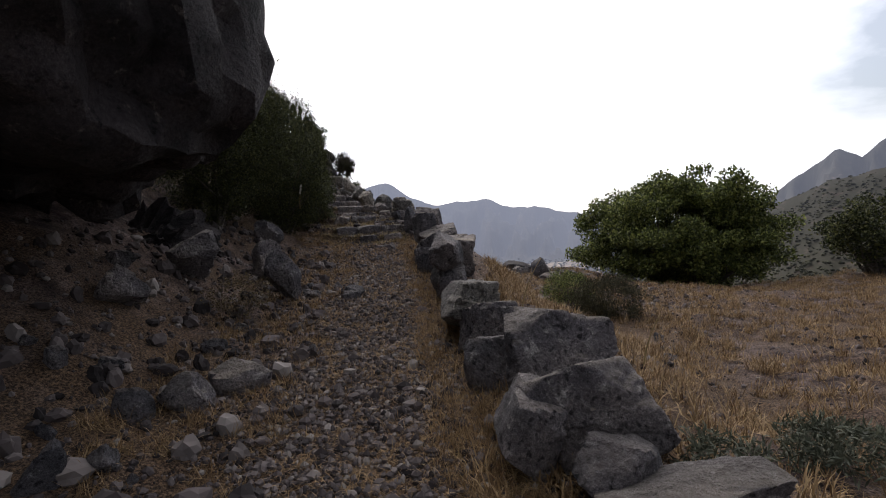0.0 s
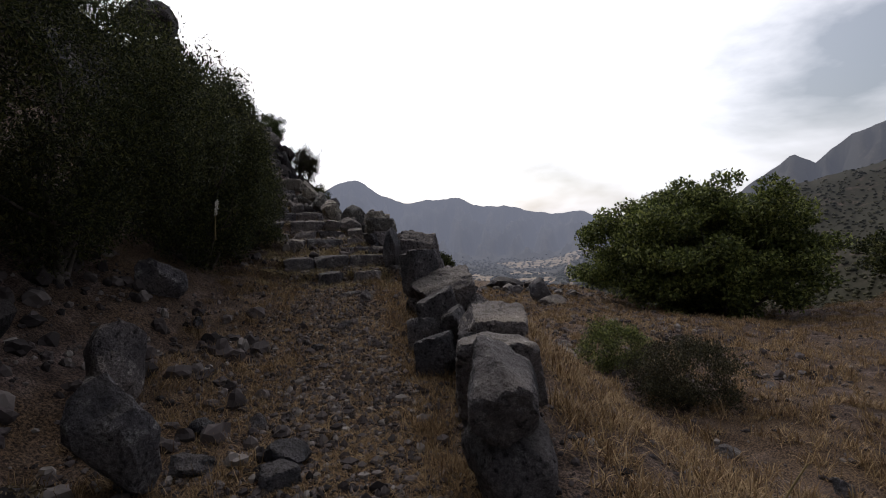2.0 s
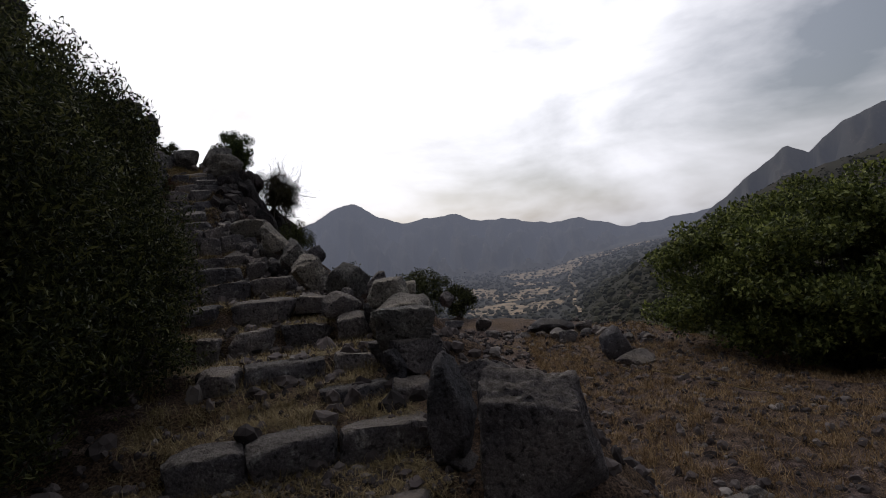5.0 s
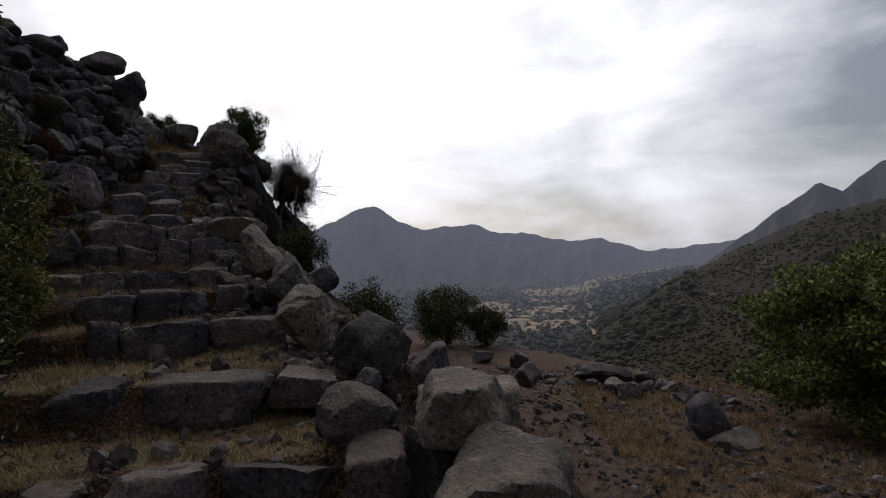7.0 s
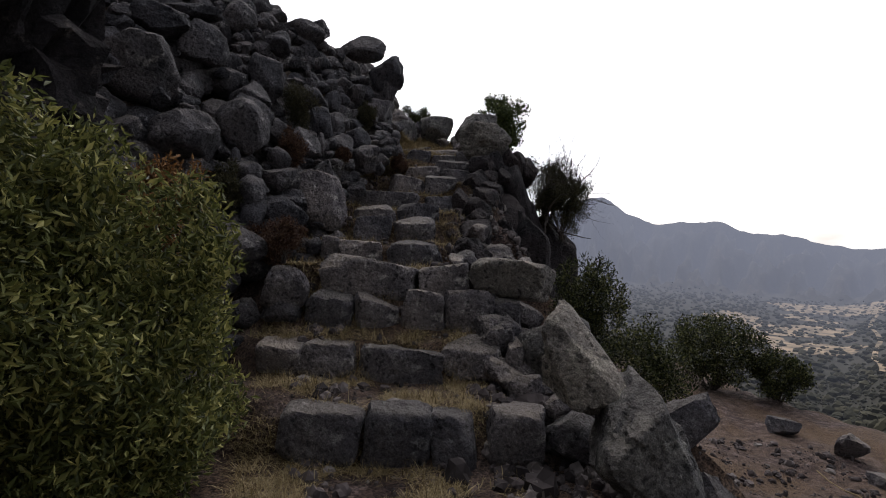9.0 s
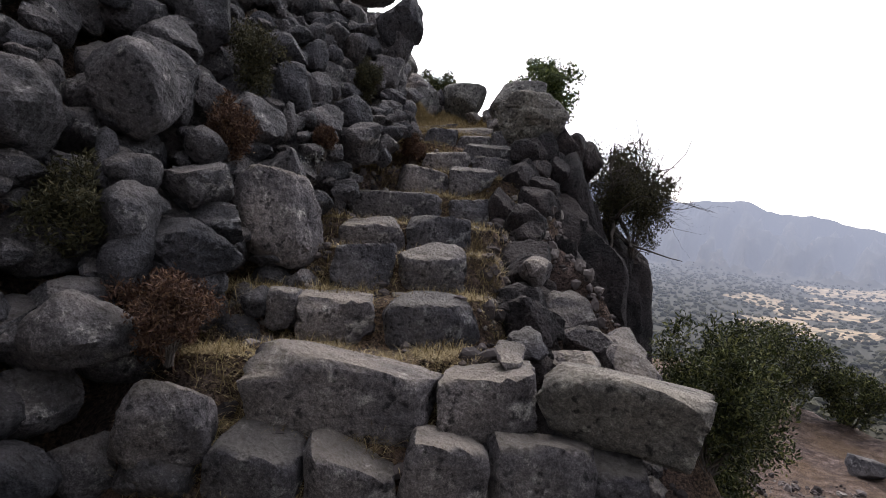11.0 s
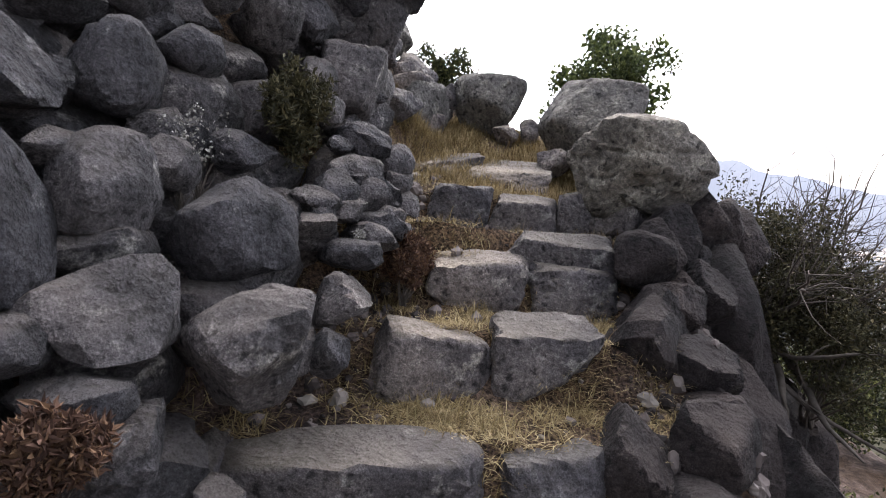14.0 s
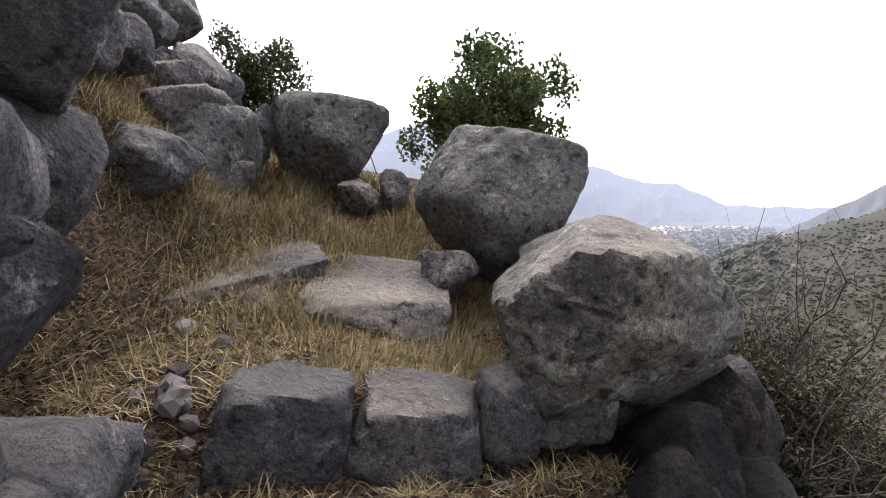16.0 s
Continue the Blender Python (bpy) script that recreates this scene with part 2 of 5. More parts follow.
def rock_shape(rng, size, style="boulder", level=3):
    """Points of a rock: a rounded body cut by planes, with fine relief."""
    d, f = BALLS[level]
    if style == "block":
        n = np.array([[1, 0, 0], [-1, 0, 0], [0, 1, 0], [0, -1, 0], [0, 0, 1], [0, 0, -1]], float)
        n = n + rng.normal(size=n.shape) * 0.1
        off, extra, eoff, sharp = np.full(6, 0.8), rng.normal(size=(6, 3)), rng.uniform(0.92, 1.12, 6), 22.0
    elif style == "slab":
        n = np.array([[1, 0, 0], [-1, 0, 0], [0, 1, 0], [0, -1, 0], [0, 0, 1], [0, 0, -1]], float)
        n = n + rng.normal(size=n.shape) * 0.16
        off, extra, eoff, sharp = np.full(6, 0.8), rng.normal(size=(4, 3)), rng.uniform(0.88, 1.05, 4), 70.0
    elif style == "shard":
        n, off = rng.normal(size=(7, 3)), rng.uniform(0.45, 0.85, 7)
        extra, eoff, sharp = rng.normal(size=(5, 3)), rng.uniform(0.75, 1.0, 5), 60.0
    elif style == "round":
        n, off = rng.normal(size=(13, 3)), rng.uniform(0.68, 0.95, 13)
        extra, eoff, sharp = np.array([[0, 0, 1.0], [0.1, -0.05, 1.0]]), np.array([0.7, 0.72]), 32.0
    else:
        n, off = rng.normal(size=(11, 3)), rng.uniform(0.62, 0.95, 11)
        extra, eoff, sharp = rng.normal(size=(5, 3)), rng.uniform(0.8, 1.0, 5), 30.0
    n, off = np.vstack([n, extra]), np.r_[off, eoff]
    n /= np.linalg.norm(n, axis=1)[:, None]
    t = np.maximum(d @ n.T, 0.0) / off
    cap = {"block": 1.22, "slab": 1.4}.get(style, 1.15)
    r = ((t ** sharp).sum(1) + cap ** -sharp) ** (-1 / sharp)
    ridges = np.abs(wave_noise(d, rng, 3, 4.0))
    # broken faces: patches that step in or out and tilt a little
    heart = rng.normal(size=(46, 3))
    heart /= np.linalg.norm(heart, axis=1)[:, None]
    near = np.argmax((d + 0.12 * np.stack([wave_noise(d, rng, 3, 4.0) for _ in range(3)], -1)) @ heart.T, 1)
    tilt = rng.normal(size=(46, 3))
    chip = rng.normal(size=46)[near] + 2.2 * ((d - heart[near]) * tilt[near]).sum(1)
    chips, wave = {"shard": (0.034, 0.02), "block": (0.017, 0.03), "round": (0.014, 0.035), "slab": (0.02, 0.025)}.get(style, (0.02, 0.032))
    r *= 1 + wave * wave_noise(d, rng, 4, 3.0) + chips * np.clip(chip, -2, 2) - 0.06 * np.exp(-ridges * 16) + 0.012 * wave_noise(d, rng, 3, 18)
    p = d * r[:, None]
    p -= (p.max(0) + p.min(0)) / 2
    p /= (p.max(0) - p.min(0)) / 2
    return p * np.asarray(size) / 2, f


def turned(p, rx=0, ry=0, rz=0):
    return p @ np.array(Euler([radians(a) for a in (rx, ry, rz)]).to_matrix()).T


def rock_mesh(seed, size, style="boulder", mat=None, rot=(0, 0, 0), level=3):
    rng = np.random.default_rng(seed)
    p, f = rock_shape(rng, size, style, level)
    me = mesh_from("rock", turned(p, *rot), f, mat or ROCK)
    if style == "shard":
        me.set_sharp_from_angle(angle=radians(26))
    elif style != "round":
        me.set_sharp_from_angle(angle=radians(40))
    return me


def rock(name, at, size, style="boulder", mat=None, rot=(0, 0, 0), parent=None, label="", group="", level=3, category="rock"):
    """A rock whose middle is at the given place; a top-level thing, or a part of its parent."""
    seed = int(abs(at[0]) * 9173 + abs(at[1]) * 7919 + abs(at[2]) * 6151)
    ob = new(name, rock_mesh(seed, size, style, mat, rot, level))
    if parent:
        ob.parent = parent
        ob.location = Vector(at) - parent.location
        if label:
            ob["label"] = label
    else:
        ob.location = at
        tagged(ob, label, category, group)
    return ob


# ---- the lie of the land ----
def steps_between(y, table):
    ys, vs = zip(*table)
    return np.interp(y, ys, vs)


def smooth01(a, b, v):
    t = np.clip((v - a) / (b - a), 0, 1)
    return t * t * (3 - 2 * t)


MID_LINE = [(-12, 2.6), (0.85, 1.2), (6.4, 0.1), (9.5, -0.55), (10.93, -1.0), (11.42, -1.25), (12.3, -1.6), (13.2, -1.85), (13.9, -2.5), (14.75, -2.95), (15.5, -3.75),
            (16.02, -4.2), (16.4, -4.45), (16.8, -4.95), (17.35, -5.17), (17.9, -5.45), (18.3, -5.65), (18.85, -5.85), (19.3, -5.95), (20.0, -6.25), (21, -7.0), (30, -11)]
# rows of steps: middle x, y, height of the tread, turn, widths of the stones
ROWS_LOW = [((-1.0, 10.93, 2.30), 6, (0.47, 0.5)), ((-1.25, 11.42, 2.50), 15, (0.42, 0.5, 0.65)), ((-1.0, 11.95, 2.60), 4, (0.5, 0.25)),
            ((-1.6, 12.3, 2.75), 15, (0.32, 0.62, 0.52)), ((-1.85, 13.3, 2.88), 14, ()), ((-2.5, 13.93, 3.07), 16, ()), ((-3.2, 14.88, 3.28), 20, ()),
            ((-3.7, 15.48, 3.50), 28, ()), ((-4.1, 16.05, 3.70), 30, ())]
ROWS_HIGH = [((-4.25, 16.45, 3.97), 32, ()), ((-4.4, 16.6, 4.17), 32, ()), ((-4.92, 16.98, 4.35), 36, ()), ((-5.05, 17.4, 4.58), 38, ()), ((-5.5, 17.76, 4.74), 40, ()),
             ((-5.85, 18.35, 4.95), 40, ()), ((-5.83, 18.86, 5.21), 40, ()), ((-5.93, 19.33, 5.41), 36, ()), ((-5.95, 19.62, 5.54), 34, ()), ((-6.12, 19.84, 5.69), 30, ())]
PATH_Z = [(-12, -0.9), (0.85, 0.72), (2.5, 0.95), (4.0, 1.22), (6.4, 1.52), (7.9, 1.68), (9.5, 1.93), (10.7, 2.12)]
def skew_at(y):
    """How far a row of steps runs ahead per metre to its side."""
    return (0.13 * smooth01(10, 11, y) + 0.19 * smooth01(12, 14, y) + 0.1 * smooth01(15, 16, y) + 0.15 * smooth01(16.5, 17.3, y) - 0.08 * smooth01(19.5, 20, y))


for (row_x, row_y, row_z), _, widths in ROWS_LOW + ROWS_HIGH:
    last_y, last_z = PATH_Z[-1]
    row_y = max(row_y - (row_x - steps_between(row_y, MID_LINE)) * skew_at(row_y) + 0.04, last_y + 0.06)
    foot_z = last_z + 0.2 * (row_z - last_z) if widths else row_z - 0.25
    PATH_Z += [(row_y - 0.02, foot_z), (row_y + 0.13, row_z - 0.03)]
PATH_Z += [(20.3, 5.74), (20.8, 5.98), (21.2, 6.16), (21.7, 6.26), (22.5, 6.2), (30, 4.0)]


def wobble(x, y, s=1.0):
    return (np.sin(1.7 * x * s + 0.6 * np.sin(1.1 * y * s)) * np.cos(1.3 * y * s + 0.8 * np.sin(0.9 * x * s)) +
            0.5 * np.sin(3.9 * x * s + 1.3) * np.sin(3.3 * y * s + 0.4) + 0.25 * np.sin(8.1 * x * s + y * s) * np.sin(7.3 * y * s - x * s))


def land(x, y):
    """Height of the ground."""
    x, y = np.asarray(x, float), np.asarray(y, float)
    xc = steps_between(y, MID_LINE)
    d = x - xc
    # the rows of steps stand across the way, which turns uphill
    yy = y - np.clip(d, -1.2, 1.2) * skew_at(y)
    zc = steps_between(yy, PATH_Z)
    up = smooth01(12, 16, y)
    # bank and hillside to the uphill side
    left = np.maximum(-d - 0.95, 0)
    bank = 0.16 * left + 0.5 * np.maximum(left - 0.8, 0) ** 1.1
    z = zc + np.minimum(bank, 3.2 + 0.35 * left)
    face = np.minimum((-3.01 + 0.026 * y - x) / 0.692 - 0.8, 7.0 + 0.6 * np.maximum(18.3 - y, 0) + 0.15 * left)
    z = z * (1 - up) + up * np.where(d < -0.45, np.maximum(zc, face), zc)
    behind = smooth01(18.9, 19.6, y)
    z = z * (1 - behind) + np.minimum(z, zc + 0.03 + np.minimum(0.85 * np.maximum(-d - 0.6, 0), 1.6)) * behind
    # terrace below the path on the open side
    terrace = 0.55 - 0.02 * (y - 9) - 0.03 * np.maximum(x - 4, 0) + 0.03 * np.maximum(4 - y, 0)
    shelf = smooth01(16.5, 17.3, y) * (1 - smooth01(18.2, 18.9, y))
    steep = smooth01(18.3, 19.0, y)
    drop = 0.95 * shelf * smooth01(0.55, 1.0, d)
    edge = 0.95 + 0.25 * smooth01(9, 11, y) + 0.35 * smooth01(13, 15, y) + 0.2 * shelf - 0.65 * steep
    fall = smooth01(edge, edge + 2.6 - 0.6 * shelf - 1.7 * steep, d)
    z = z - drop
    z = z * (1 - fall) + np.minimum(terrace, z) * fall
    # brow of the terrace, then the valley side
    brow = np.clip(31 - 1.1 * x, 21.5, 36) + 0.5 * np.sin(x * 1.3)
    out = np.maximum(y - brow, 0) * smooth01(0.8, 3.0, d) + np.maximum(x - 24, 0) + np.maximum(y - 24, 0) * (1 - smooth01(0.8, 3.0, d))
    z = z - 0.55 * out ** 1.05
    # hollow under the broad tree
    z = z - 0.75 * np.exp(-((x - 8.9) ** 2 + (y - 21.2) ** 2) / 11.0)
    rough = 0.02 + 0.06 * smooth01(0.8, 1.8, np.abs(d))
    return z + rough * wobble(x, y) + 0.012 * wobble(x, y, 3.1)


def grid_lines(lo, a, b, hi, fine, coarse):
    return np.r_[np.linspace(lo, a, int((a - lo) / coarse), endpoint=False), np.linspace(a, b, int((b - a) / fine), endpoint=False),
                 np.linspace(b, hi, int((hi - b) / coarse) + 1)]


gx, gy = grid_lines(-60, -8, 6, 62, 0.06, 0.7), grid_lines(-60, 0, 21, 76, 0.06, 0.7)
GX, GY = np.meshgrid(gx, gy)
GZ = land(GX, GY)
nx, ny = len(gx), len(gy)
idx = np.arange(nx * ny).reshape(ny, nx)
quads = np.stack([idx[:-1, :-1], idx[:-1, 1:], idx[1:, 1:], idx[1:, :-1]], -1).reshape(-1, 4)
tagged(new("ground", mesh_from("ground", np.stack([GX, GY, GZ], -1).reshape(-1, 3), quads, SOIL)),
       "stony brown path and dry grassy terrace on a hillside", "ground", kind="structure")

# ---- the valley and the mountains around it ----
RIM = [(-75, 6.63), (-40, 4.63), (-24, 2.43), (-18.8, 3.33), (-14, 5.63), (-12.3, 6.03), (-10, 4.43), (-7.1, 3.13), (-3, 3.43), (-0.7, 3.53), (1.9, 2.33), (4.4, 2.43), (9.4, 1.23), (13, 1.43), (17.6, -0.17), (25.4, 0.63), (40, 1.63), (75, 3.63)]
SHOULDER = [(-75, -30.35), (5, -25.35), (16, -8.35), (20, -3.85), (25.4, 0.3), (29, 3.2), (32.5, 5.7), (34.2, 4.9), (37, 7.2), (44, 9.2), (60, 11.2), (75, 11.2)]
FLANK = [(-75, -40), (0, -30), (8, -14), (13, -8.4), (19, -4.1), (25, -0.7), (32, 2.6), (38, 3.9), (50, 6.1), (75, 8.1)]


def far_land(az, r):
    """Height of the far land, az in degrees to the right of +y as seen from the terrace, r in metres."""
    eye = 4.0
    floor = -130 + 6 * wobble(az / 9, r / 700)
    near = -6 - 0.5 * np.maximum(r - 24, 0)
    z = np.maximum(near, floor)

    def ridge(table, r0, r1, rough, fine=1.7, long=330):
        top = eye + r1 * np.tan(np.radians(np.interp(az, *zip(*table)) + 0.1 * wobble(az * 1.1, 0 * az + 2.0)))
        u = np.clip((r - r0) / (r1 - r0), 0, 1.6)
        shape = np.where(u < 1, u ** 1.5, 1 - 0.6 * (u - 1))
        cuts = np.abs(wobble(az / fine, r / long, 1.0)) * rough * np.clip(u * (1.35 - u) * 4, 0, 1) * (u < 1)
        return floor + (top - floor) * shape - cuts
    z = np.maximum(z, ridge(RIM, 1900, 3000, 110))
    z = np.maximum(z, ridge(SHOULDER, 700, 1700, 60))
    z = np.maximum(z, ridge(FLANK, 90, 620, 5, 6.0, 70))
    return z


az = np.linspace(-80, 80, 420)
rr = np.r_[np.geomspace(40, 600, 70), np.geomspace(620, 4200, 110)]
AZ, RR = np.meshgrid(az, rr)
FZ = far_land(AZ, RR)
FX, FY = RR * np.sin(np.radians(AZ)) - 1, RR * np.cos(np.radians(AZ)) + 11
idx = np.arange(AZ.size).reshape(AZ.shape)
quads = np.stack([idx[:-1, :-1], idx[:-1, 1:], idx[1:, 1:], idx[1:, :-1]], -1).reshape(-1, 4)
tagged(new("backdrop", mesh_from("backdrop", np.stack([FX, FY, FZ], -1).reshape(-1, 3), quads, FAR)),
       "hazy caldera valley ringed by blue-grey mountains", "mountains", kind="structure")


# ---- stones: set into the ground, or stacked ----
def settled(at, size, most=0.5):
    """Lets a stone that hangs a little over the ground reach down into it; returns the gap that is left under it too."""
    (x, y, z), (w, d, h) = at, size
    gap = z - h / 2 - float(land(x, y)) + 0.05
    if gap <= 0 or gap > most:
        return at, size, 0.0
    reach = min(gap, 0.3 * h)
    return (x, y, z - reach / 2), (w, d, h + reach), gap - reach


def packing(at, size, gap):
    """Place and size of a stone that fills the gap under another."""
    (x, y, z), (w, d, h) = at, size
    return (x, y, z - h / 2 - gap / 2 + 0.03), (w * 0.95, d * 1.05, gap + 0.14)


def lean(seed, much=9):
    r = random.Random(seed)
    return r.uniform(-much, much), r.uniform(-much, much)


low_wall = thing("dry_stone_wall", (0.8, 6.0, 1.4), "low tumbled dry-stone wall of angular grey boulders edging the path", "stone wall")


def low(at, size, yaw, style="boulder"):
    at, size, gap = settled(at, size)
    style = "slab" if int(at[1] * 100) % 5 < 1 else "shard"
    rock("stone", at, tuple(1.06 * v for v in size), style, STEP if size[0] > 0.45 else ROCK, (*lean(at[1] * 53, 16), yaw), low_wall, level=5 if size[0] > 0.45 else 4)
    if gap > 0.02:
        rock("stone", *packing(at, size, gap), "boulder", ROCK, (0, 0, yaw + 40), low_wall, level=4)


def up(at, size, yaw, style="boulder"):
    at, size, gap = settled(at, size, 0.8)
    tag = dict(label="grey lichen-spotted boulder beside the stone steps", group="boulders beside the steps", level=4, category="boulder")
    if size[2] < 0.7 * size[0]:
        style = "slab"
    rock("boulder", at, size, style, PALE if size[0] > 0.45 and at[0] > -5 else STEP, (*lean(at[1] * 37, 7), yaw), **tag)
    if gap > 0.02:
        rock("boulder", *packing(at, size, gap), style, ROCK, (0, 0, yaw + 40), **tag)


def loose(at, size, yaw, style="shard"):
    at, size, gap = settled(at, size)
    rock("loose_stone", at, size, style, STEP if size[0] > 0.3 else ROCK, (0, 0, yaw), label="loose angular grey stone lying on dry soil", group="loose stones", level=3, category="stone")


tall_wall = thing("retaining_wall", (-6.3, 17.5, 4.6), "dark battered dry-stone retaining wall of rounded volcanic boulders", "stone wall")


def wall(at, size, yaw, style="boulder"):
    # stones overlap their neighbours a little, so that the joints stay narrow
    style = "shard" if int(at[1] * 100) % 5 < 1 else style
    rock("stone", at, tuple(1.07 * s for s in size), style, ROCK, (*lean(at[1] * 91), yaw), tall_wall, level=4 if size[0] > 0.3 else 3)


def top(at, size, yaw, style="boulder"):
    at, size, gap = settled(at, size, 0.35)
    style = "round" if style == "boulder" and size[0] > 0.4 else style
    rock("boulder", at, size, style, PALE if size[0] > 0.55 else STEP, (0, 0, yaw), label="pale grey rounded boulder at the head of the steps", group="boulders at the top", level=5 if size[0] > 0.7 else 4, category="boulder")


outcrop = thing("rock_outcrop", (-5.0, 19.8, 3.0), "dark rock outcrop dropping away beside the upper steps", "rock outcrop", kind="structure")


def cliff(at, size, yaw, style="boulder"):
    (x, y, z), (w, d, h) = at, size
    crest = float(steps_between(y, PATH_Z)) + (0.0 if y < 19.7 else 0.12)
    if h < 1.5:
        z -= max(z + h / 2 - crest, 0)
    deep = 0.4 if h > 0.6 else 0.08
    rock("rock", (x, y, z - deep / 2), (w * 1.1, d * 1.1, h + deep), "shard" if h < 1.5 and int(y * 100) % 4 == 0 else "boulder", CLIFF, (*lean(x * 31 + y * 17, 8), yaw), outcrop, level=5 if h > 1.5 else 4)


def rubble(at, size, yaw, style="shard"):
    at, size, gap = settled(at, size, 0.4)
    rock("rubble_stone", at, size, style, STEP, (*lean(at[0] * 77, 20), yaw), label="tumbled grey stone in the rubble beside the steps", group="rubble", level=3, category="stone")


# the low wall beside the path
rock("stone", (1.06, 5.32, 1.62), (0.5, 0.95, 0.52), "slab", PALE, (-8, 14, 14), low_wall, level=5)
low((1.26, 4.75, 1.49), (0.52, 0.40, 0.46), 8, "shard")
low((1.29, 4.30, 1.37), (0.43, 0.40, 0.37), 8, "shard")
low((1.65, 3.95, 1.54), (0.66, 0.45, 0.44), 8, "shard")
low((1.78, 3.50, 1.39), (0.66, 0.45, 0.39), 6, "shard")
low((1.80, 3.12, 1.24), (0.38, 0.35, 0.25), 6, "shard")
low((2.03, 2.95, 1.22), (0.69, 0.35, 0.17), 6, "shard")
low((1.48, 3.40, 1.28), (0.37, 0.40, 0.45), 6, "shard")
low((-0.03, 11.15, 2.57), (0.61, 0.30, 0.50), 3, "shard")
low((0.38, 9.40, 2.14), (0.62, 0.60, 0.44), 3, "shard")
low((0.10, 9.60, 2.40), (0.36, 0.34, 0.42), 30, "shard")
low((0.34, 8.75, 2.12), (0.36, 0.30, 0.32), 3, "shard")
low((0.21, 8.60, 1.95), (0.28, 0.30, 0.23), 3, "shard")
low((0.50, 8.40, 2.01), (0.21, 0.30, 0.31), 3, "shard")
low((0.77, 8.00, 2.07), (0.46, 0.50, 0.36), 3, "shard")
low((0.68, 7.60, 2.02), (0.26, 0.30, 0.21), 3, "shard")
low((0.76, 7.20, 2.00), (0.51, 0.50, 0.39), 3, "shard")
low((0.78, 6.50, 2.10), (0.36, 0.50, 0.27), 3, "shard")
low((0.34, 8.10, 1.87), (0.34, 0.30, 0.24), 3, "shard")
low((0.71, 9.20, 2.07), (0.22, 0.30, 0.17), 3, "shard")
low((-0.46, 11.43, 2.64), (0.27, 0.29, 0.46), 4, "shard")
low((-0.31, 12.08, 2.53), (0.49, 0.34, 0.35), 1, "shard")
low((-0.86, 12.12, 2.73), (0.14, 0.14, 0.18), 1, "shard")
# boulders beside the lower steps
up((-3.84, 16.99, 4.11), (0.60, 0.45, 0.31), 5)
up((-1.71, 14.47, 3.24), (0.54, 0.45, 0.35), 5)
up((-1.07, 13.71, 3.05), (0.50, 0.42, 0.26), 5)
up((-0.91, 13.10, 2.93), (0.57, 0.45, 0.30), 5)
up((-0.80, 12.44, 2.93), (0.47, 0.50, 0.24), 5)
up((-1.61, 13.75, 2.98), (0.41, 0.30, 0.30), 5)
up((-1.06, 13.50, 3.11), (0.47, 0.45, 0.24), 2)
up((-1.26, 14.01, 3.14), (0.23, 0.30, 0.29), 2)
up((-0.62, 15.47, 2.74), (0.22, 0.30, 0.22), 5)
for at, size, tilt in (((-3.05, 15.82, 3.82), (0.34, 0.36, 0.58), -30), ((-2.72, 15.70, 3.55), (0.46, 0.48, 0.66), -10), ((-2.3, 15.0, 3.3), (0.5, 0.5, 0.55), 8)):
    rock("boulder", at, size, "shard", PALE, (-20, tilt, 29), label="pale grey angular slab leaning at the edge of the steps", group="boulders beside the steps", level=5, category="boulder")
up((-1.62, 14.02, 3.08), (0.16, 0.12, 0.13), 4)
up((-3.37, 16.63, 3.64), (0.50, 0.43, 0.55), 29)
up((-3.43, 16.26, 3.49), (0.22, 0.20, 0.25), 29)
up((-5.18, 16.00, 4.02), (0.33, 0.24, 0.26), 29)
# stones on the terrace and the path's edges
loose((2.15, 25.15, 0.43), (1.54, 0.86, 0.69), 4)
loose((3.17, 24.95, 0.36), (0.53, 0.41, 0.45), 4)
loose((3.03, 20.80, 0.63), (0.83, 0.76, 0.99), 4)
loose((0.03, 26.93, 0.46), (0.61, 0.52, 0.61), 4)
loose((-1.07, 27.83, 0.37), (0.75, 0.50, 0.47), 4)
loose((3.46, 24.40, 0.32), (0.43, 0.33, 0.36), 4)
loose((-0.68, 3.91, 1.32), (0.35, 0.26, 0.29), 6)
loose((-0.51, 4.27, 1.32), (0.45, 0.29, 0.26), 6)
loose((-0.85, 3.66, 1.34), (0.24, 0.20, 0.24), 6)
loose((-0.77, 2.96, 1.28), (0.22, 0.21, 0.28), 6)
loose((-1.08, 4.89, 1.41), (0.24, 0.16, 0.15), 6)
loose((-1.09, 3.30, 1.34), (0.15, 0.10, 0.09), 6)
loose((-0.62, 3.13, 1.25), (0.15, 0.14, 0.17), 6)
loose((-1.04, 7.16, 1.65), (0.22, 0.14, 0.13), 6)
loose((-0.42, 6.82, 1.62), (0.28, 0.17, 0.15), 6)
loose((-1.75, 3.86, 1.71), (0.13, 0.09, 0.09), 6)
loose((-0.48, 3.13, 1.16), (0.07, 0.06, 0.06), 6)
loose((-1.15, 5.48, 1.46), (0.16, 0.11, 0.11), 6)
loose((-1.32, 4.07, 1.48), (0.18, 0.13, 0.14), 6)
loose((-1.48, 3.80, 1.60), (0.15, 0.14, 0.18), 6)
loose((-2.23, 5.33, 2.16), (0.27, 0.20, 0.22), 6)
loose((-0.76, 7.23, 1.65), (0.15, 0.11, 0.12), 4)
loose((-0.39, 6.65, 1.58), (0.23, 0.16, 0.14), 4)
loose((-2.03, 8.90, 2.00), (0.10, 0.11, 0.16), 4)
loose((-0.90, 6.74, 1.60), (0.24, 0.16, 0.15), 4)
loose((3.16, 9.23, 0.48), (0.30, 0.17, 0.14), 4)
loose((1.95, 5.72, 1.35), (0.27, 0.21, 0.23), 4)
loose((3.56, 8.22, 0.63), (0.16, 0.14, 0.16), 4)
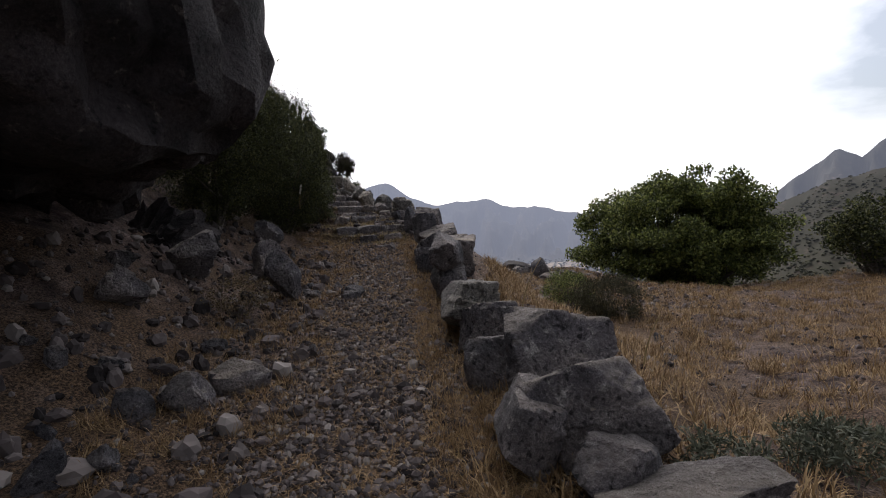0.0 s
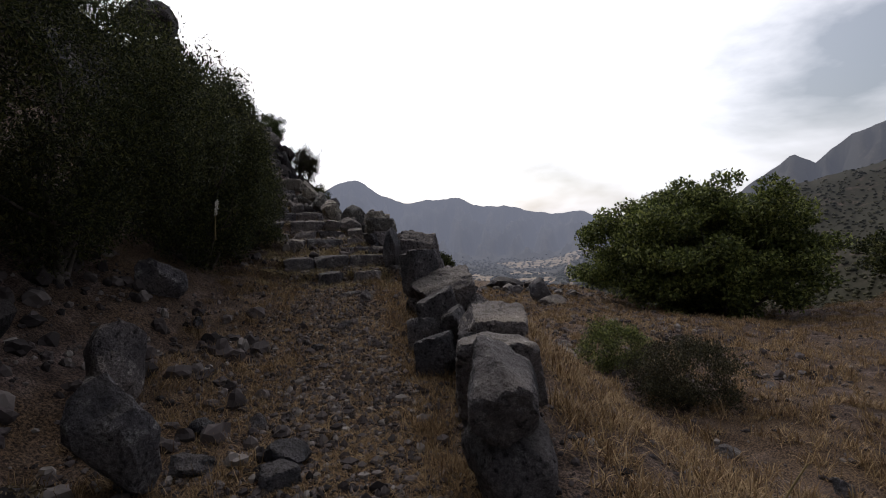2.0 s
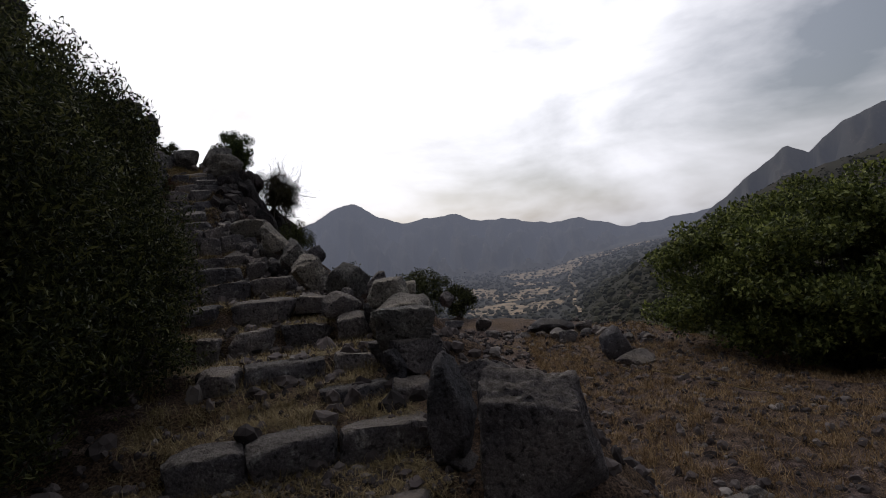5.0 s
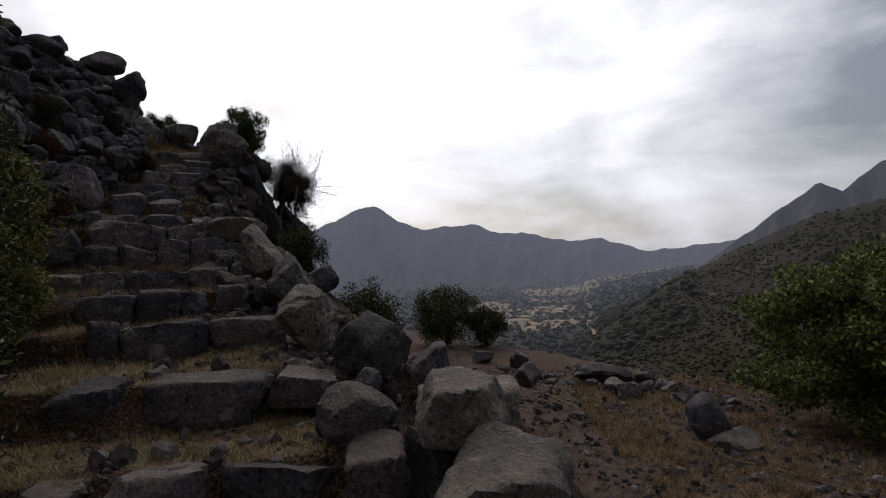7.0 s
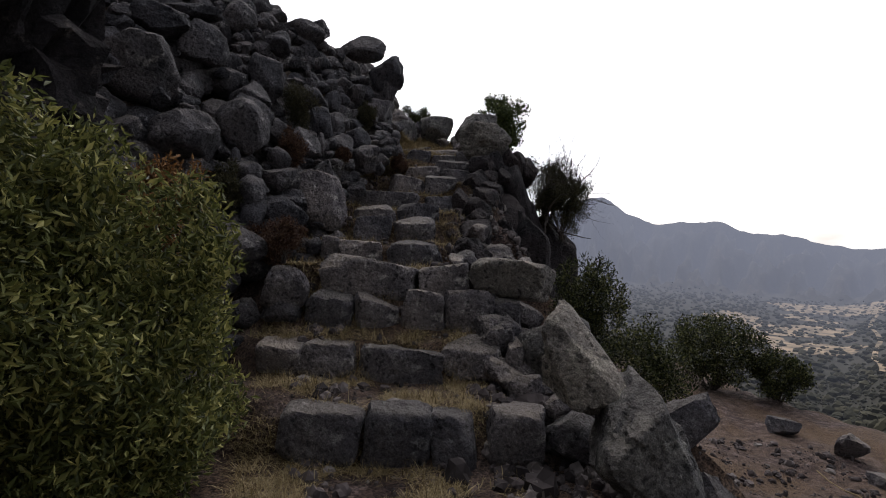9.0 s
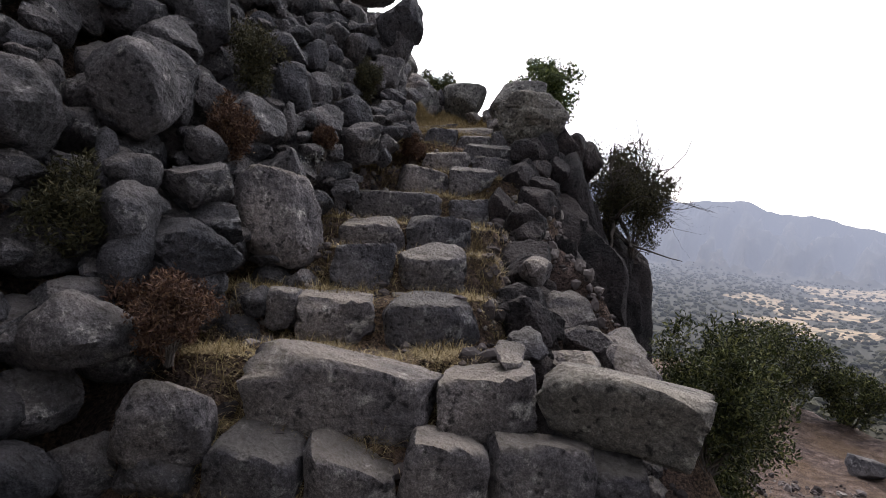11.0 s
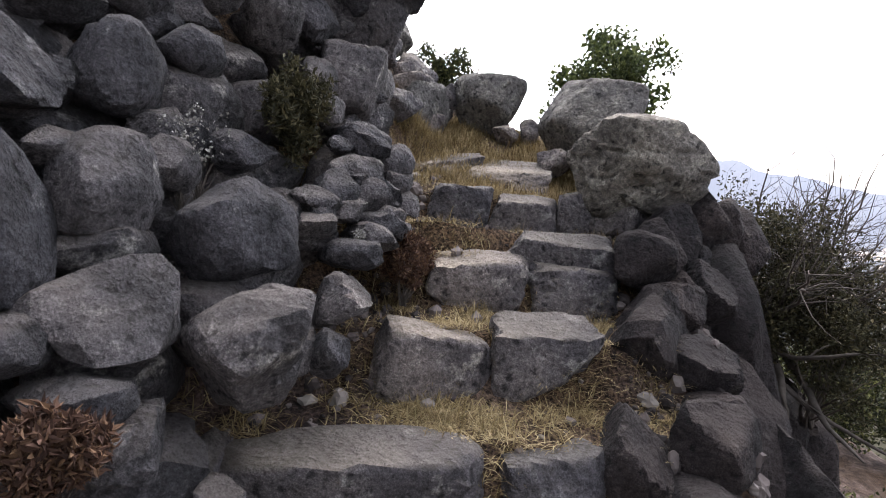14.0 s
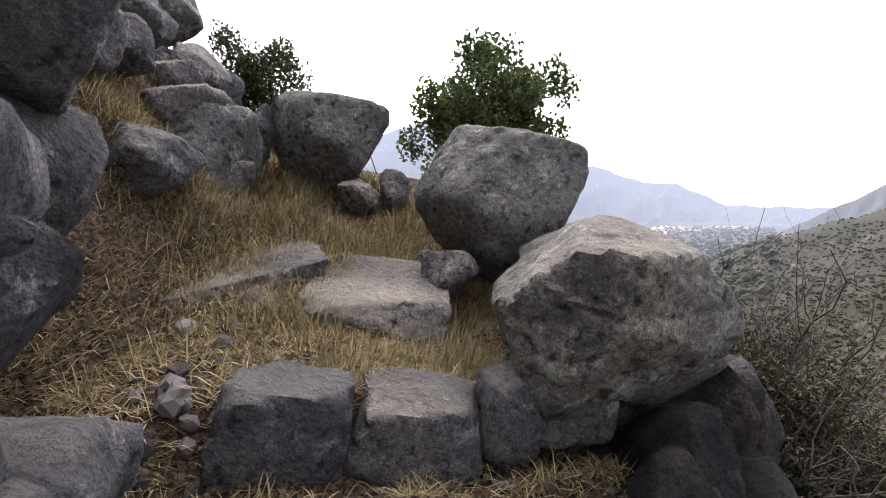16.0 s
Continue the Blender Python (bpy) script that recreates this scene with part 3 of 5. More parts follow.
loose((-2.57, 9.26, 2.40), (0.45, 0.41, 0.52), 4)
loose((2.50, 14.19, 0.42), (0.37, 0.22, 0.18), 4)
loose((3.36, 7.22, 0.60), (0.17, 0.13, 0.15), 4)
loose((-0.64, 9.12, 1.90), (0.13, 0.10, 0.10), 4)
loose((-0.75, 8.57, 1.81), (0.15, 0.09, 0.07), 4)
loose((-1.16, 6.55, 1.92), (0.4, 0.38, 0.54), 4)
loose((-1.75, 7.35, 2.05), (0.4, 0.36, 0.52), 20)
loose((-2.1, 6.2, 2.15), (0.5, 0.5, 0.6), 50)
loose((-1.9, 4.9, 1.95), (0.42, 0.4, 0.42), 10)
loose((-0.61, 10.13, 2.05), (0.16, 0.14, 0.18), 4)
loose((-1.55, 10.68, 2.14), (0.15, 0.09, 0.08), 4)
loose((2.27, 13.37, 0.48), (0.59, 0.35, 0.29), 4)
loose((2.24, 14.11, 0.40), (0.41, 0.22, 0.16), 4)
loose((-0.87, 10.38, 2.06), (0.30, 0.13, 0.08), 4)
loose((0.67, 10.85, 2.02), (0.16, 0.10, 0.08), 4)
loose((3.30, 20.45, 0.38), (0.99, 0.52, 0.38), 4)

# stones along the brow
rng = np.random.default_rng(29)
for i in range(26):
    x = rng.uniform(0.2, 4.6)
    y = 26.4 - 0.75 * x + rng.uniform(-0.8, 0.5)
    s = 0.22 + 0.35 * rng.random() ** 2
    loose((x, y, float(land(x, y)) + 0.22 * s), (s * 1.2, s, s * 0.8), rng.uniform(0, 90))


# ---- the steps ----
stairs = thing("stone_stairs", (-3.0, 14.5, 3.0), "old rough-hewn grey stone stairway with straw on its treads", "stairs")
rng = np.random.default_rng(8)


def step(at, size, turn):
    """One hewn stone at the front of a tread."""
    w, d, h = size
    x, y, z = at
    rock("step_stone", (x, y, z + rng.uniform(-0.012, 0.012)), (w * 1.05, d * rng.uniform(0.92, 1.12), h + 0.06), "slab" if rng.random() < 0.35 else "block", STEP,
         (rng.uniform(-3, 3), rng.uniform(-3, 3), turn + rng.uniform(-5, 5)), stairs, level=4)


for (cx, cy, cz), turn, widths in ROWS_LOW[:4]:
    run = -sum(widths) / 2
    for w in widths:
        mid = run + w / 2
        run += w
        c, s = math.cos(radians(turn)), math.sin(radians(turn))
        step((cx + mid * c - 0.1 * s, cy + mid * s + 0.1 * c, cz - 0.16), (w, 0.32, 0.28), turn)
step((-2.73, 13.20, 2.73), (0.21, 0.24, 0.24), 14)
step((-2.38, 13.32, 2.70), (0.44, 0.29, 0.30), 14)
step((-1.89, 13.44, 2.74), (0.51, 0.29, 0.26), 14)
step((-1.47, 13.55, 2.78), (0.30, 0.29, 0.23), 14)
step((-3.13, 13.90, 2.94), (0.36, 0.29, 0.27), 16)
step((-2.54, 14.07, 2.95), (0.64, 0.29, 0.25), 16)
step((-2.06, 14.21, 3.00), (0.39, 0.29, 0.18), 16)
step((-3.78, 14.80, 3.19), (0.20, 0.24, 0.25), 20)
step((-3.40, 14.96, 3.15), (0.60, 0.29, 0.27), 20)
step((-2.83, 15.17, 3.18), (0.57, 0.29, 0.21), 20)
step((-4.21, 15.37, 3.35), (0.45, 0.29, 0.24), 28)
step((-3.86, 15.55, 3.36), (0.34, 0.29, 0.29), 28)
step((-3.61, 15.69, 3.35), (0.26, 0.29, 0.26), 28)
step((-3.33, 15.84, 3.39), (0.30, 0.29, 0.23), 28)
step((-4.92, 15.75, 3.57), (0.32, 0.29, 0.17), 30)
step((-4.64, 15.91, 3.57), (0.37, 0.29, 0.21), 30)
step((-4.25, 16.14, 3.53), (0.56, 0.29, 0.27), 30)
step((-3.86, 16.36, 3.61), (0.37, 0.29, 0.23), 30)
step((-3.60, 16.47, 3.65), (0.14, 0.24, 0.17), 30)
step((-4.92, 16.21, 3.79), (0.35, 0.29, 0.31), 32)
step((-4.64, 16.38, 3.80), (0.34, 0.29, 0.30), 32)
step((-4.37, 16.55, 3.82), (0.33, 0.29, 0.35), 32)
step((-4.08, 16.73, 3.82), (0.40, 0.29, 0.36), 32)
step((-3.83, 16.84, 3.85), (0.23, 0.24, 0.24), 32)
step((-4.81, 16.50, 4.07), (0.75, 0.29, 0.29), 32)
step((-4.33, 16.80, 4.07), (0.38, 0.29, 0.23), 32)
step((-5.46, 16.74, 4.27), (0.15, 0.24, 0.17), 36)
step((-5.26, 16.91, 4.20), (0.40, 0.29, 0.25), 36)
step((-4.87, 17.20, 4.20), (0.55, 0.29, 0.29), 36)
step((-5.42, 17.29, 4.45), (0.38, 0.29, 0.25), 38)
step((-5.11, 17.54, 4.45), (0.45, 0.29, 0.29), 38)
step((-5.76, 17.73, 4.60), (0.48, 0.29, 0.25), 40)
step((-5.40, 18.03, 4.59), (0.45, 0.29, 0.32), 40)
step((-6.37, 18.07, 4.86), (0.11, 0.24, 0.17), 40)
step((-6.04, 18.37, 4.82), (0.83, 0.29, 0.26), 40)
step((-5.58, 18.76, 4.74), (0.36, 0.29, 0.36), 40)
step((-6.10, 18.82, 5.07), (0.50, 0.29, 0.28), 40)
step((-5.75, 19.11, 5.09), (0.44, 0.29, 0.28), 40)
step((-6.18, 19.33, 5.31), (0.49, 0.29, 0.23), 36)
step((-5.80, 19.61, 5.25), (0.44, 0.29, 0.24), 36)
step((-5.85, 19.65, 5.43), (0.62, 0.24, 0.17), 34)
step((-6.53, 19.77, 5.57), (0.36, 0.29, 0.28), 30)
step((-6.21, 19.96, 5.58), (0.41, 0.29, 0.21), 30)
step((-5.97, 20.06, 5.63), (0.18, 0.24, 0.22), 30)
step((-5.80, 20.20, 5.63), (0.27, 0.29, 0.20), 30)

# ---- the tall wall left of the steps ----
wall((-6.50, 15.61, 5.62), (0.50, 0.51, 0.50), 29)
wall((-6.82, 16.38, 6.12), (0.42, 0.44, 0.42), 29)
wall((-6.11, 15.76, 5.07), (0.51, 0.45, 0.43), 29)
wall((-7.42, 18.21, 7.06), (0.57, 0.35, 0.31), 29)
wall((-5.57, 15.87, 4.29), (0.41, 0.31, 0.27), 29)
wall((-5.81, 16.55, 4.66), (0.37, 0.27, 0.22), 29)
wall((-5.82, 16.16, 4.67), (0.27, 0.31, 0.34), 29)
wall((-5.94, 17.13, 4.88), (0.31, 0.34, 0.45), 29)
wall((-6.69, 17.03, 5.96), (0.32, 0.35, 0.53), 29)
wall((-6.32, 16.56, 5.41), (0.37, 0.39, 0.47), 29)
wall((-7.13, 17.52, 6.61), (0.33, 0.32, 0.28), 29)
wall((-6.44, 15.18, 5.52), (0.41, 0.38, 0.35), 29)
wall((-6.91, 16.00, 6.24), (0.50, 0.33, 0.30), 29)
wall((-7.24, 17.09, 6.76), (0.31, 0.35, 0.37), 29)
wall((-6.24, 16.37, 5.29), (0.45, 0.46, 0.47), 30)
wall((-6.52, 16.69, 5.69), (0.41, 0.33, 0.30), 30)
wall((-5.97, 16.23, 4.89), (0.23, 0.22, 0.17), 30)
wall((-5.91, 16.55, 4.82), (0.39, 0.32, 0.28), 30)
wall((-5.87, 16.27, 4.75), (0.20, 0.17, 0.10), 30)
wall((-5.73, 16.39, 4.55), (0.47, 0.32, 0.28), 30)
wall((-5.71, 16.12, 4.51), (0.17, 0.23, 0.32), 30)
wall((-6.30, 16.83, 5.38), (0.25, 0.30, 0.25), 30)
wall((-6.23, 17.09, 5.29), (0.38, 0.33, 0.30), 30)
wall((-6.00, 16.15, 4.92), (0.06, 0.13, 0.30), 30)
wall((-6.08, 16.69, 5.07), (0.20, 0.25, 0.22), 30)
wall((-6.32, 16.65, 5.41), (0.15, 0.21, 0.15), 30)
wall((-6.68, 17.68, 5.97), (0.36, 0.28, 0.23), 29)
wall((-6.70, 18.01, 6.01), (0.23, 0.28, 0.26), 29)
wall((-6.77, 18.28, 6.12), (0.19, 0.23, 0.18), 29)
wall((-6.92, 18.72, 6.35), (0.23, 0.28, 0.24), 29)
wall((-6.95, 18.46, 6.39), (0.27, 0.22, 0.17), 29)
wall((-6.89, 18.18, 6.28), (0.19, 0.23, 0.18), 29)
wall((-6.81, 17.90, 6.17), (0.23, 0.18, 0.12), 29)
wall((-6.45, 17.59, 5.63), (0.30, 0.33, 0.36), 29)
wall((-6.55, 17.79, 5.78), (0.11, 0.17, 0.10), 29)
wall((-6.49, 17.87, 5.70), (0.21, 0.26, 0.27), 29)
wall((-6.31, 17.78, 5.44), (0.28, 0.29, 0.24), 29)
wall((-6.30, 17.59, 5.41), (0.15, 0.18, 0.12), 29)
wall((-6.40, 18.17, 5.58), (0.33, 0.33, 0.30), 29)
wall((-6.52, 18.06, 5.76), (0.12, 0.19, 0.16), 29)
wall((-6.20, 18.06, 5.30), (0.38, 0.35, 0.32), 29)
wall((-6.23, 18.45, 5.35), (0.20, 0.24, 0.19), 29)
wall((-6.15, 18.32, 5.23), (0.12, 0.18, 0.15), 29)
wall((-6.44, 18.53, 5.66), (0.18, 0.17, 0.10), 29)
wall((-6.39, 18.48, 5.58), (0.16, 0.16, 0.09), 29)
wall((-6.97, 19.01, 6.43), (0.19, 0.24, 0.19), 29)
wall((-7.05, 19.51, 6.57), (0.42, 0.44, 0.51), 29)
wall((-6.60, 18.96, 5.90), (0.24, 0.22, 0.17), 29)
wall((-6.52, 18.80, 5.78), (0.13, 0.17, 0.11), 29)
wall((-6.45, 18.87, 5.68), (0.21, 0.21, 0.15), 29)
wall((-6.54, 19.13, 5.82), (0.17, 0.23, 0.17), 29)
wall((-6.21, 17.69, 5.29), (0.21, 0.17, 0.11), 29)
wall((-6.20, 17.48, 5.26), (0.09, 0.16, 0.10), 29)
wall((-6.13, 17.49, 5.17), (0.18, 0.17, 0.11), 29)
wall((-6.15, 17.74, 5.20), (0.08, 0.15, 0.10), 29)
wall((-6.32, 18.58, 5.48), (0.24, 0.18, 0.11), 29)
wall((-6.26, 17.41, 5.35), (0.09, 0.16, 0.25), 29)
wall((-7.08, 18.93, 6.60), (0.34, 0.18, 0.12), 29)
wall((-6.37, 18.79, 5.56), (0.24, 0.18, 0.12), 29)
wall((-6.27, 17.48, 5.36), (0.09, 0.16, 0.12), 29)
wall((-6.68, 18.82, 6.01), (0.11, 0.17, 0.14), 15)
wall((-6.59, 18.97, 5.89), (0.25, 0.23, 0.17), 15)
wall((-6.51, 18.83, 5.77), (0.17, 0.19, 0.13), 15)
wall((-6.59, 18.80, 5.87), (0.09, 0.15, 0.08), 15)
wall((-6.52, 18.72, 5.78), (0.08, 0.14, 0.09), 15)
wall((-6.53, 19.07, 5.81), (0.18, 0.21, 0.15), 15)
wall((-6.47, 18.65, 5.70), (0.18, 0.21, 0.15), 15)
wall((-6.42, 18.64, 5.62), (0.18, 0.16, 0.10), 15)
wall((-6.45, 18.89, 5.68), (0.19, 0.21, 0.16), 15)
wall((-6.42, 18.71, 5.63), (0.07, 0.14, 0.09), 15)
wall((-6.38, 18.89, 5.58), (0.12, 0.18, 0.13), 15)
wall((-6.35, 18.73, 5.53), (0.23, 0.18, 0.12), 15)
wall((-6.35, 18.93, 5.54), (0.10, 0.15, 0.08), 15)
wall((-6.40, 18.53, 5.59), (0.08, 0.15, 0.14), 15)
wall((-6.78, 18.86, 6.16), (0.13, 0.19, 0.15), 15)
wall((-6.49, 19.07, 5.75), (0.13, 0.18, 0.12), 15)
wall((-6.85, 19.13, 6.18), (0.37, 0.46, 0.35), 15, "round")
wall((-7.62, 18.50, 7.16), (0.53, 0.34, 0.30), 29)
wall((-7.39, 19.40, 7.26), (0.66, 0.50, 0.39), 29)
wall((-6.97, 19.45, 6.84), (0.50, 0.45, 0.50), 29)
wall((-7.12, 16.38, 6.49), (0.66, 0.27, 0.15), 29)
rock("boulder", (-5.84, 17.0, 4.72), (0.46, 0.46, 0.64), "boulder", STEP, (8, -14, 30), label="large lichen-spotted boulder leaning against the foot of the wall", group="boulders beside the steps", level=5, category="boulder")
# smaller stones packed behind the large ones
rng = np.random.default_rng(21)
for y0 in np.arange(14.0, 19.5, 0.27):
    for z0 in np.arange(3.5, 9.2, 0.25):
        y, z = y0 + rng.uniform(-0.12, 0.12), z0 + rng.uniform(-0.1, 0.1)
        x = -3.01 + 0.026 * y - 0.692 * z
        if x > steps_between(y, MID_LINE) - 0.52 or z > 7.2 + 0.6 * max(18.3 - y, 0) or z < float(land(x, y)) - 0.3:
            continue
        s = rng.uniform(0.26, 0.44)
        rock("stone", (x - 0.25 + rng.uniform(-0.06, 0.04), y, z), (s, s * rng.uniform(0.85, 1.15), s * rng.uniform(0.65, 0.95)), "boulder", ROCK, (rng.uniform(-25, 25), rng.uniform(-25, 25), rng.uniform(0, 360)),
             tall_wall, level=3)

# small stones wedged into the joints
for i in range(260):
    y, z = rng.uniform(15.6, 19.4), rng.uniform(4.2, 7.2)
    x = -3.01 + 0.026 * y - 0.692 * z
    if x > steps_between(y, MID_LINE) - 0.5 or z > 7.2:
        continue
    s = rng.uniform(0.1, 0.22)
    rock("stone", (x - 0.08 + rng.uniform(-0.05, 0.04), y, z), (s, s * rng.uniform(0.8, 1.3), s * rng.uniform(0.55, 0.9)), "shard", ROCK, (rng.uniform(-25, 25), rng.uniform(-25, 25), rng.uniform(0, 360)),
         tall_wall, level=3)

# ---- head of the steps ----
rock("boulder", (-5.68, 20.33, 5.91), (0.80, 0.74, 0.62), "boulder", PALE, (4, 5, 10), label="large pale rounded boulder perched at the head of the steps", group="boulders at the top", level=5, category="boulder")
rock("boulder", (-5.72, 20.38, 5.56), (0.5, 0.5, 0.34), "boulder", ROCK, (0, 0, 30), label="grey stone wedged under a large boulder", group="boulders at the top", level=4, category="boulder")
rock("boulder", (-5.42, 20.42, 5.52), (0.42, 0.5, 0.4), "boulder", ROCK, (0, 0, 70), label="grey stone wedged under a large boulder", group="boulders at the top", level=4, category="boulder")
rock("boulder", (-7.03, 20.2, 5.80), (0.80, 0.40, 0.17), "slab", STEP, (6, -9, 46), label="tilted flat grey slab beside the landing", group="boulders at the top", level=5, category="boulder")
rock("boulder", (-6.50, 20.48, 5.79), (0.56, 0.60, 0.22), "slab", STEP, (17, 0, 10), label="sloping worn grey slab on the landing", group="boulders at the top", level=5, category="boulder")
top((-6.15, 20.88, 6.27), (0.74, 0.60, 0.54), 11)
top((-6.27, 20.55, 5.94), (0.25, 0.20, 0.15), 11)
top((-7.13, 21.23, 6.39), (0.64, 0.50, 0.52), 11)
top((-7.57, 20.65, 6.20), (0.61, 0.50, 0.64), 11)
top((-8.04, 20.45, 6.13), (0.48, 0.40, 0.33), 11)
top((-7.98, 20.68, 6.22), (0.26, 0.30, 0.29), 11)
top((-8.08, 21.56, 6.68), (0.34, 0.35, 0.22), 11)
top((-7.41, 21.03, 6.45), (0.15, 0.25, 0.20), 11)
top((-6.73, 21.22, 6.19), (0.18, 0.20, 0.20), 11)
top((-6.87, 21.09, 6.15), (0.21, 0.25, 0.14), 11)
top((-7.34, 19.80, 5.74), (0.26, 0.40, 0.43), 11)
top((-7.13, 19.72, 5.63), (0.31, 0.35, 0.29), 11)
top((-6.80, 19.99, 5.61), (0.35, 0.35, 0.24), 11, "slab")
top((-6.83, 20.16, 5.75), (0.22, 0.25, 0.19), 11)
top((-8.49, 20.83, 6.47), (0.31, 0.35, 0.28), 11)
top((-8.28, 20.98, 6.51), (0.30, 0.30, 0.23), 11)
top((-8.36, 21.31, 6.75), (0.41, 0.40, 0.21), 11, "slab")
top((-8.64, 21.52, 7.12), (0.82, 0.70, 0.53), 11)
top((-8.78, 21.02, 6.71), (0.35, 0.35, 0.21), 11)
top((-7.91, 20.23, 5.90), (0.25, 0.35, 0.16), 11)
top((-7.61, 20.29, 5.92), (0.23, 0.35, 0.17), 11)
cliff((-5.27, 20.38, 5.59), (0.13, 0.30, 0.19), 11)
cliff((-5.44, 20.23, 5.50), (0.26, 0.35, 0.28), 11)

# stones heaped at the uphill side of the landing
rng = np.random.default_rng(23)
for i in range(34):
    x, y = rng.uniform(-8.9, -7.3), rng.uniform(19.5, 21.6)
    s = rng.uniform(0.18, 0.42)
    top((x, y, float(land(x, y)) + 0.12 * s + 0.35 * max(-7.4 - x, 0)), (s, s * 0.9, s * 0.75), rng.uniform(0, 90))

# ---- outcrop and rubble on the open side ----
cliff((-5.43, 19.64, 5.29), (0.57, 0.65, 0.68), 32)
cliff((-5.19, 20.29, 5.12), (0.68, 0.82, 0.90), 32)
cliff((-5.13, 19.79, 4.69), (0.61, 0.73, 0.80), 32)
cliff((-4.69, 19.67, 4.45), (0.48, 0.69, 0.90), 32)
cliff((-5.13, 18.87, 4.54), (0.29, 0.42, 0.53), 32)
cliff((-4.84, 19.18, 4.33), (0.40, 0.56, 0.71), 32)
cliff((-5.34, 20.35, 5.69), (0.28, 0.31, 0.28), 32)
cliff((-5.52, 19.75, 5.63), (0.27, 0.26, 0.21), 32)
cliff((-5.22, 19.92, 5.35), (0.23, 0.27, 0.27), 32)
cliff((-5.13, 20.61, 5.53), (0.31, 0.38, 0.40), 32)
cliff((-5.36, 18.98, 4.85), (0.28, 0.38, 0.44), 32)
cliff((-5.46, 19.90, 5.58), (0.24, 0.26, 0.24), 32)
cliff((-5.44, 20.09, 5.59), (0.28, 0.31, 0.30), 14)
cliff((-5.32, 20.15, 5.33), (0.26, 0.36, 0.43), 14)
cliff((-5.31, 19.97, 5.02), (0.32, 0.43, 0.54), 14)
cliff((-5.21, 20.46, 5.63), (0.23, 0.29, 0.32), 14)
rng = np.random.default_rng(27)
for y in np.arange(17.3, 20.4, 0.2):
    for k in range(6):
        s = rng.uniform(0.22, 0.38)
        x = steps_between(y, MID_LINE) + 0.8 + 0.06 * k + rng.uniform(-0.04, 0.05)
        cliff((x, y + rng.uniform(-0.08, 0.08), steps_between(y, PATH_Z) - 0.22 - 0.26 * k + rng.uniform(-0.06, 0.04)), (s, s * 1.1, s * 0.9), rng.uniform(0, 90))
for at, size, yaw in (((-5.02, 20.3, 3.5), (0.85, 1.6, 3.3), 20), ((-5.0, 21.0, 3.3), (1.0, 1.3, 3.2), 50), ((-5.02, 19.4, 3.45), (0.62, 1.1, 2.4), 30), ((-5.7, 21.5, 3.4), (1.5, 1.5, 3.2), 40),
                      ((-4.8, 20.2, 2.6), (0.8, 1.2, 2.4), 70), ((-6.3, 21.9, 3.9), (1.6, 1.4, 3.2), 10)):
    cliff(at, size, yaw)
rubble((-4.61, 17.97, 4.49), (0.21, 0.25, 0.20), 30, "shard")
rubble((-4.19, 17.61, 4.19), (0.24, 0.30, 0.17), 30, "shard")
rubble((-4.02, 17.66, 4.16), (0.26, 0.35, 0.22), 30, "shard")
rubble((-4.33, 17.16, 4.23), (0.20, 0.30, 0.18), 30, "shard")
rubble((-4.40, 18.02, 4.24), (0.34, 0.30, 0.28), 30, "shard")
rubble((-3.90, 17.45, 4.17), (0.24, 0.30, 0.14), 30, "shard")
rubble((-4.10, 17.23, 4.19), (0.23, 0.30, 0.13), 30, "shard")
rubble((-4.30, 16.93, 4.24), (0.13, 0.25, 0.10), 30, "shard")

rng = np.random.default_rng(37)
for i in range(64):
    y = rng.uniform(15.9, 18.4)
    x = float(steps_between(y, MID_LINE)) + rng.uniform(0.72, 1.75)
    s = 0.12 + 0.24 * rng.random() ** 1.5
    rubble((x, y, float(land(x, y)) + 0.3 * s), (s * 1.25, s, s * 0.85), rng.uniform(0, 90))


# ---- the crag over the path's start ----
def crag_mesh(seed, size, level):
    rng = np.random.default_rng(seed)
    p, f = rock_shape(rng, size, "boulder", level)
    q = p / 2.2
    rough = 0.2 * wave_noise(q, rng, 5, 2.2) - 0.3 * np.exp(-6 * np.abs(wave_noise(q, rng, 3, 3.0))) + 0.17 * wave_noise(q, rng, 5, 8.0)
    n = p / np.linalg.norm(p, axis=1)[:, None]
    for count, much in ((170, 0.08), (1100, 0.06)):
        heart = rng.normal(size=(count, 3))
        heart /= np.linalg.norm(heart, axis=1)[:, None]
        near = np.argmax((n + 0.1 * np.stack([wave_noise(n, rng, 3, 7.0) for _ in range(3)], -1)) @ heart.T, 1)
        rough += much * np.clip(rng.normal(size=count)[near] + 2 * ((n - heart[near]) * rng.normal(size=(count, 3))[near]).sum(1), -2, 2)
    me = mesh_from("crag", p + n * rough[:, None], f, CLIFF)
    me.set_sharp_from_angle(angle=radians(35))
    return me


BALLS[6] = ball(6)
crag = thing("crag", (-4.2, 3.6, 1.5), "dark overhanging volcanic crag with a shadowed hollow beneath", "cliff", kind="structure")
for name, seed, at, size in [("overhang", 31, (-3.22, 3.8, 5.85), (6.0, 6.4, 6.6)), ("hollow_back", 32, (-5.2, 2.6, 2.6), (5.4, 9.5, 5.0)), ("upper_rock", 33, (-6.5, 5.0, 8.0), (7.0, 8.0, 5.0)),
                             ("foot", 34, (-3.3, 6.6, 1.9), (2.2, 2.4, 1.9)), ("pillar", 35, (-6.0, 14.4, 5.1), (1.7, 1.7, 4.5))]:
    ob = part(name, crag_mesh(seed, size, 6 if name == "overhang" else 5), crag)
    ob.location = Vector(at) - crag.location
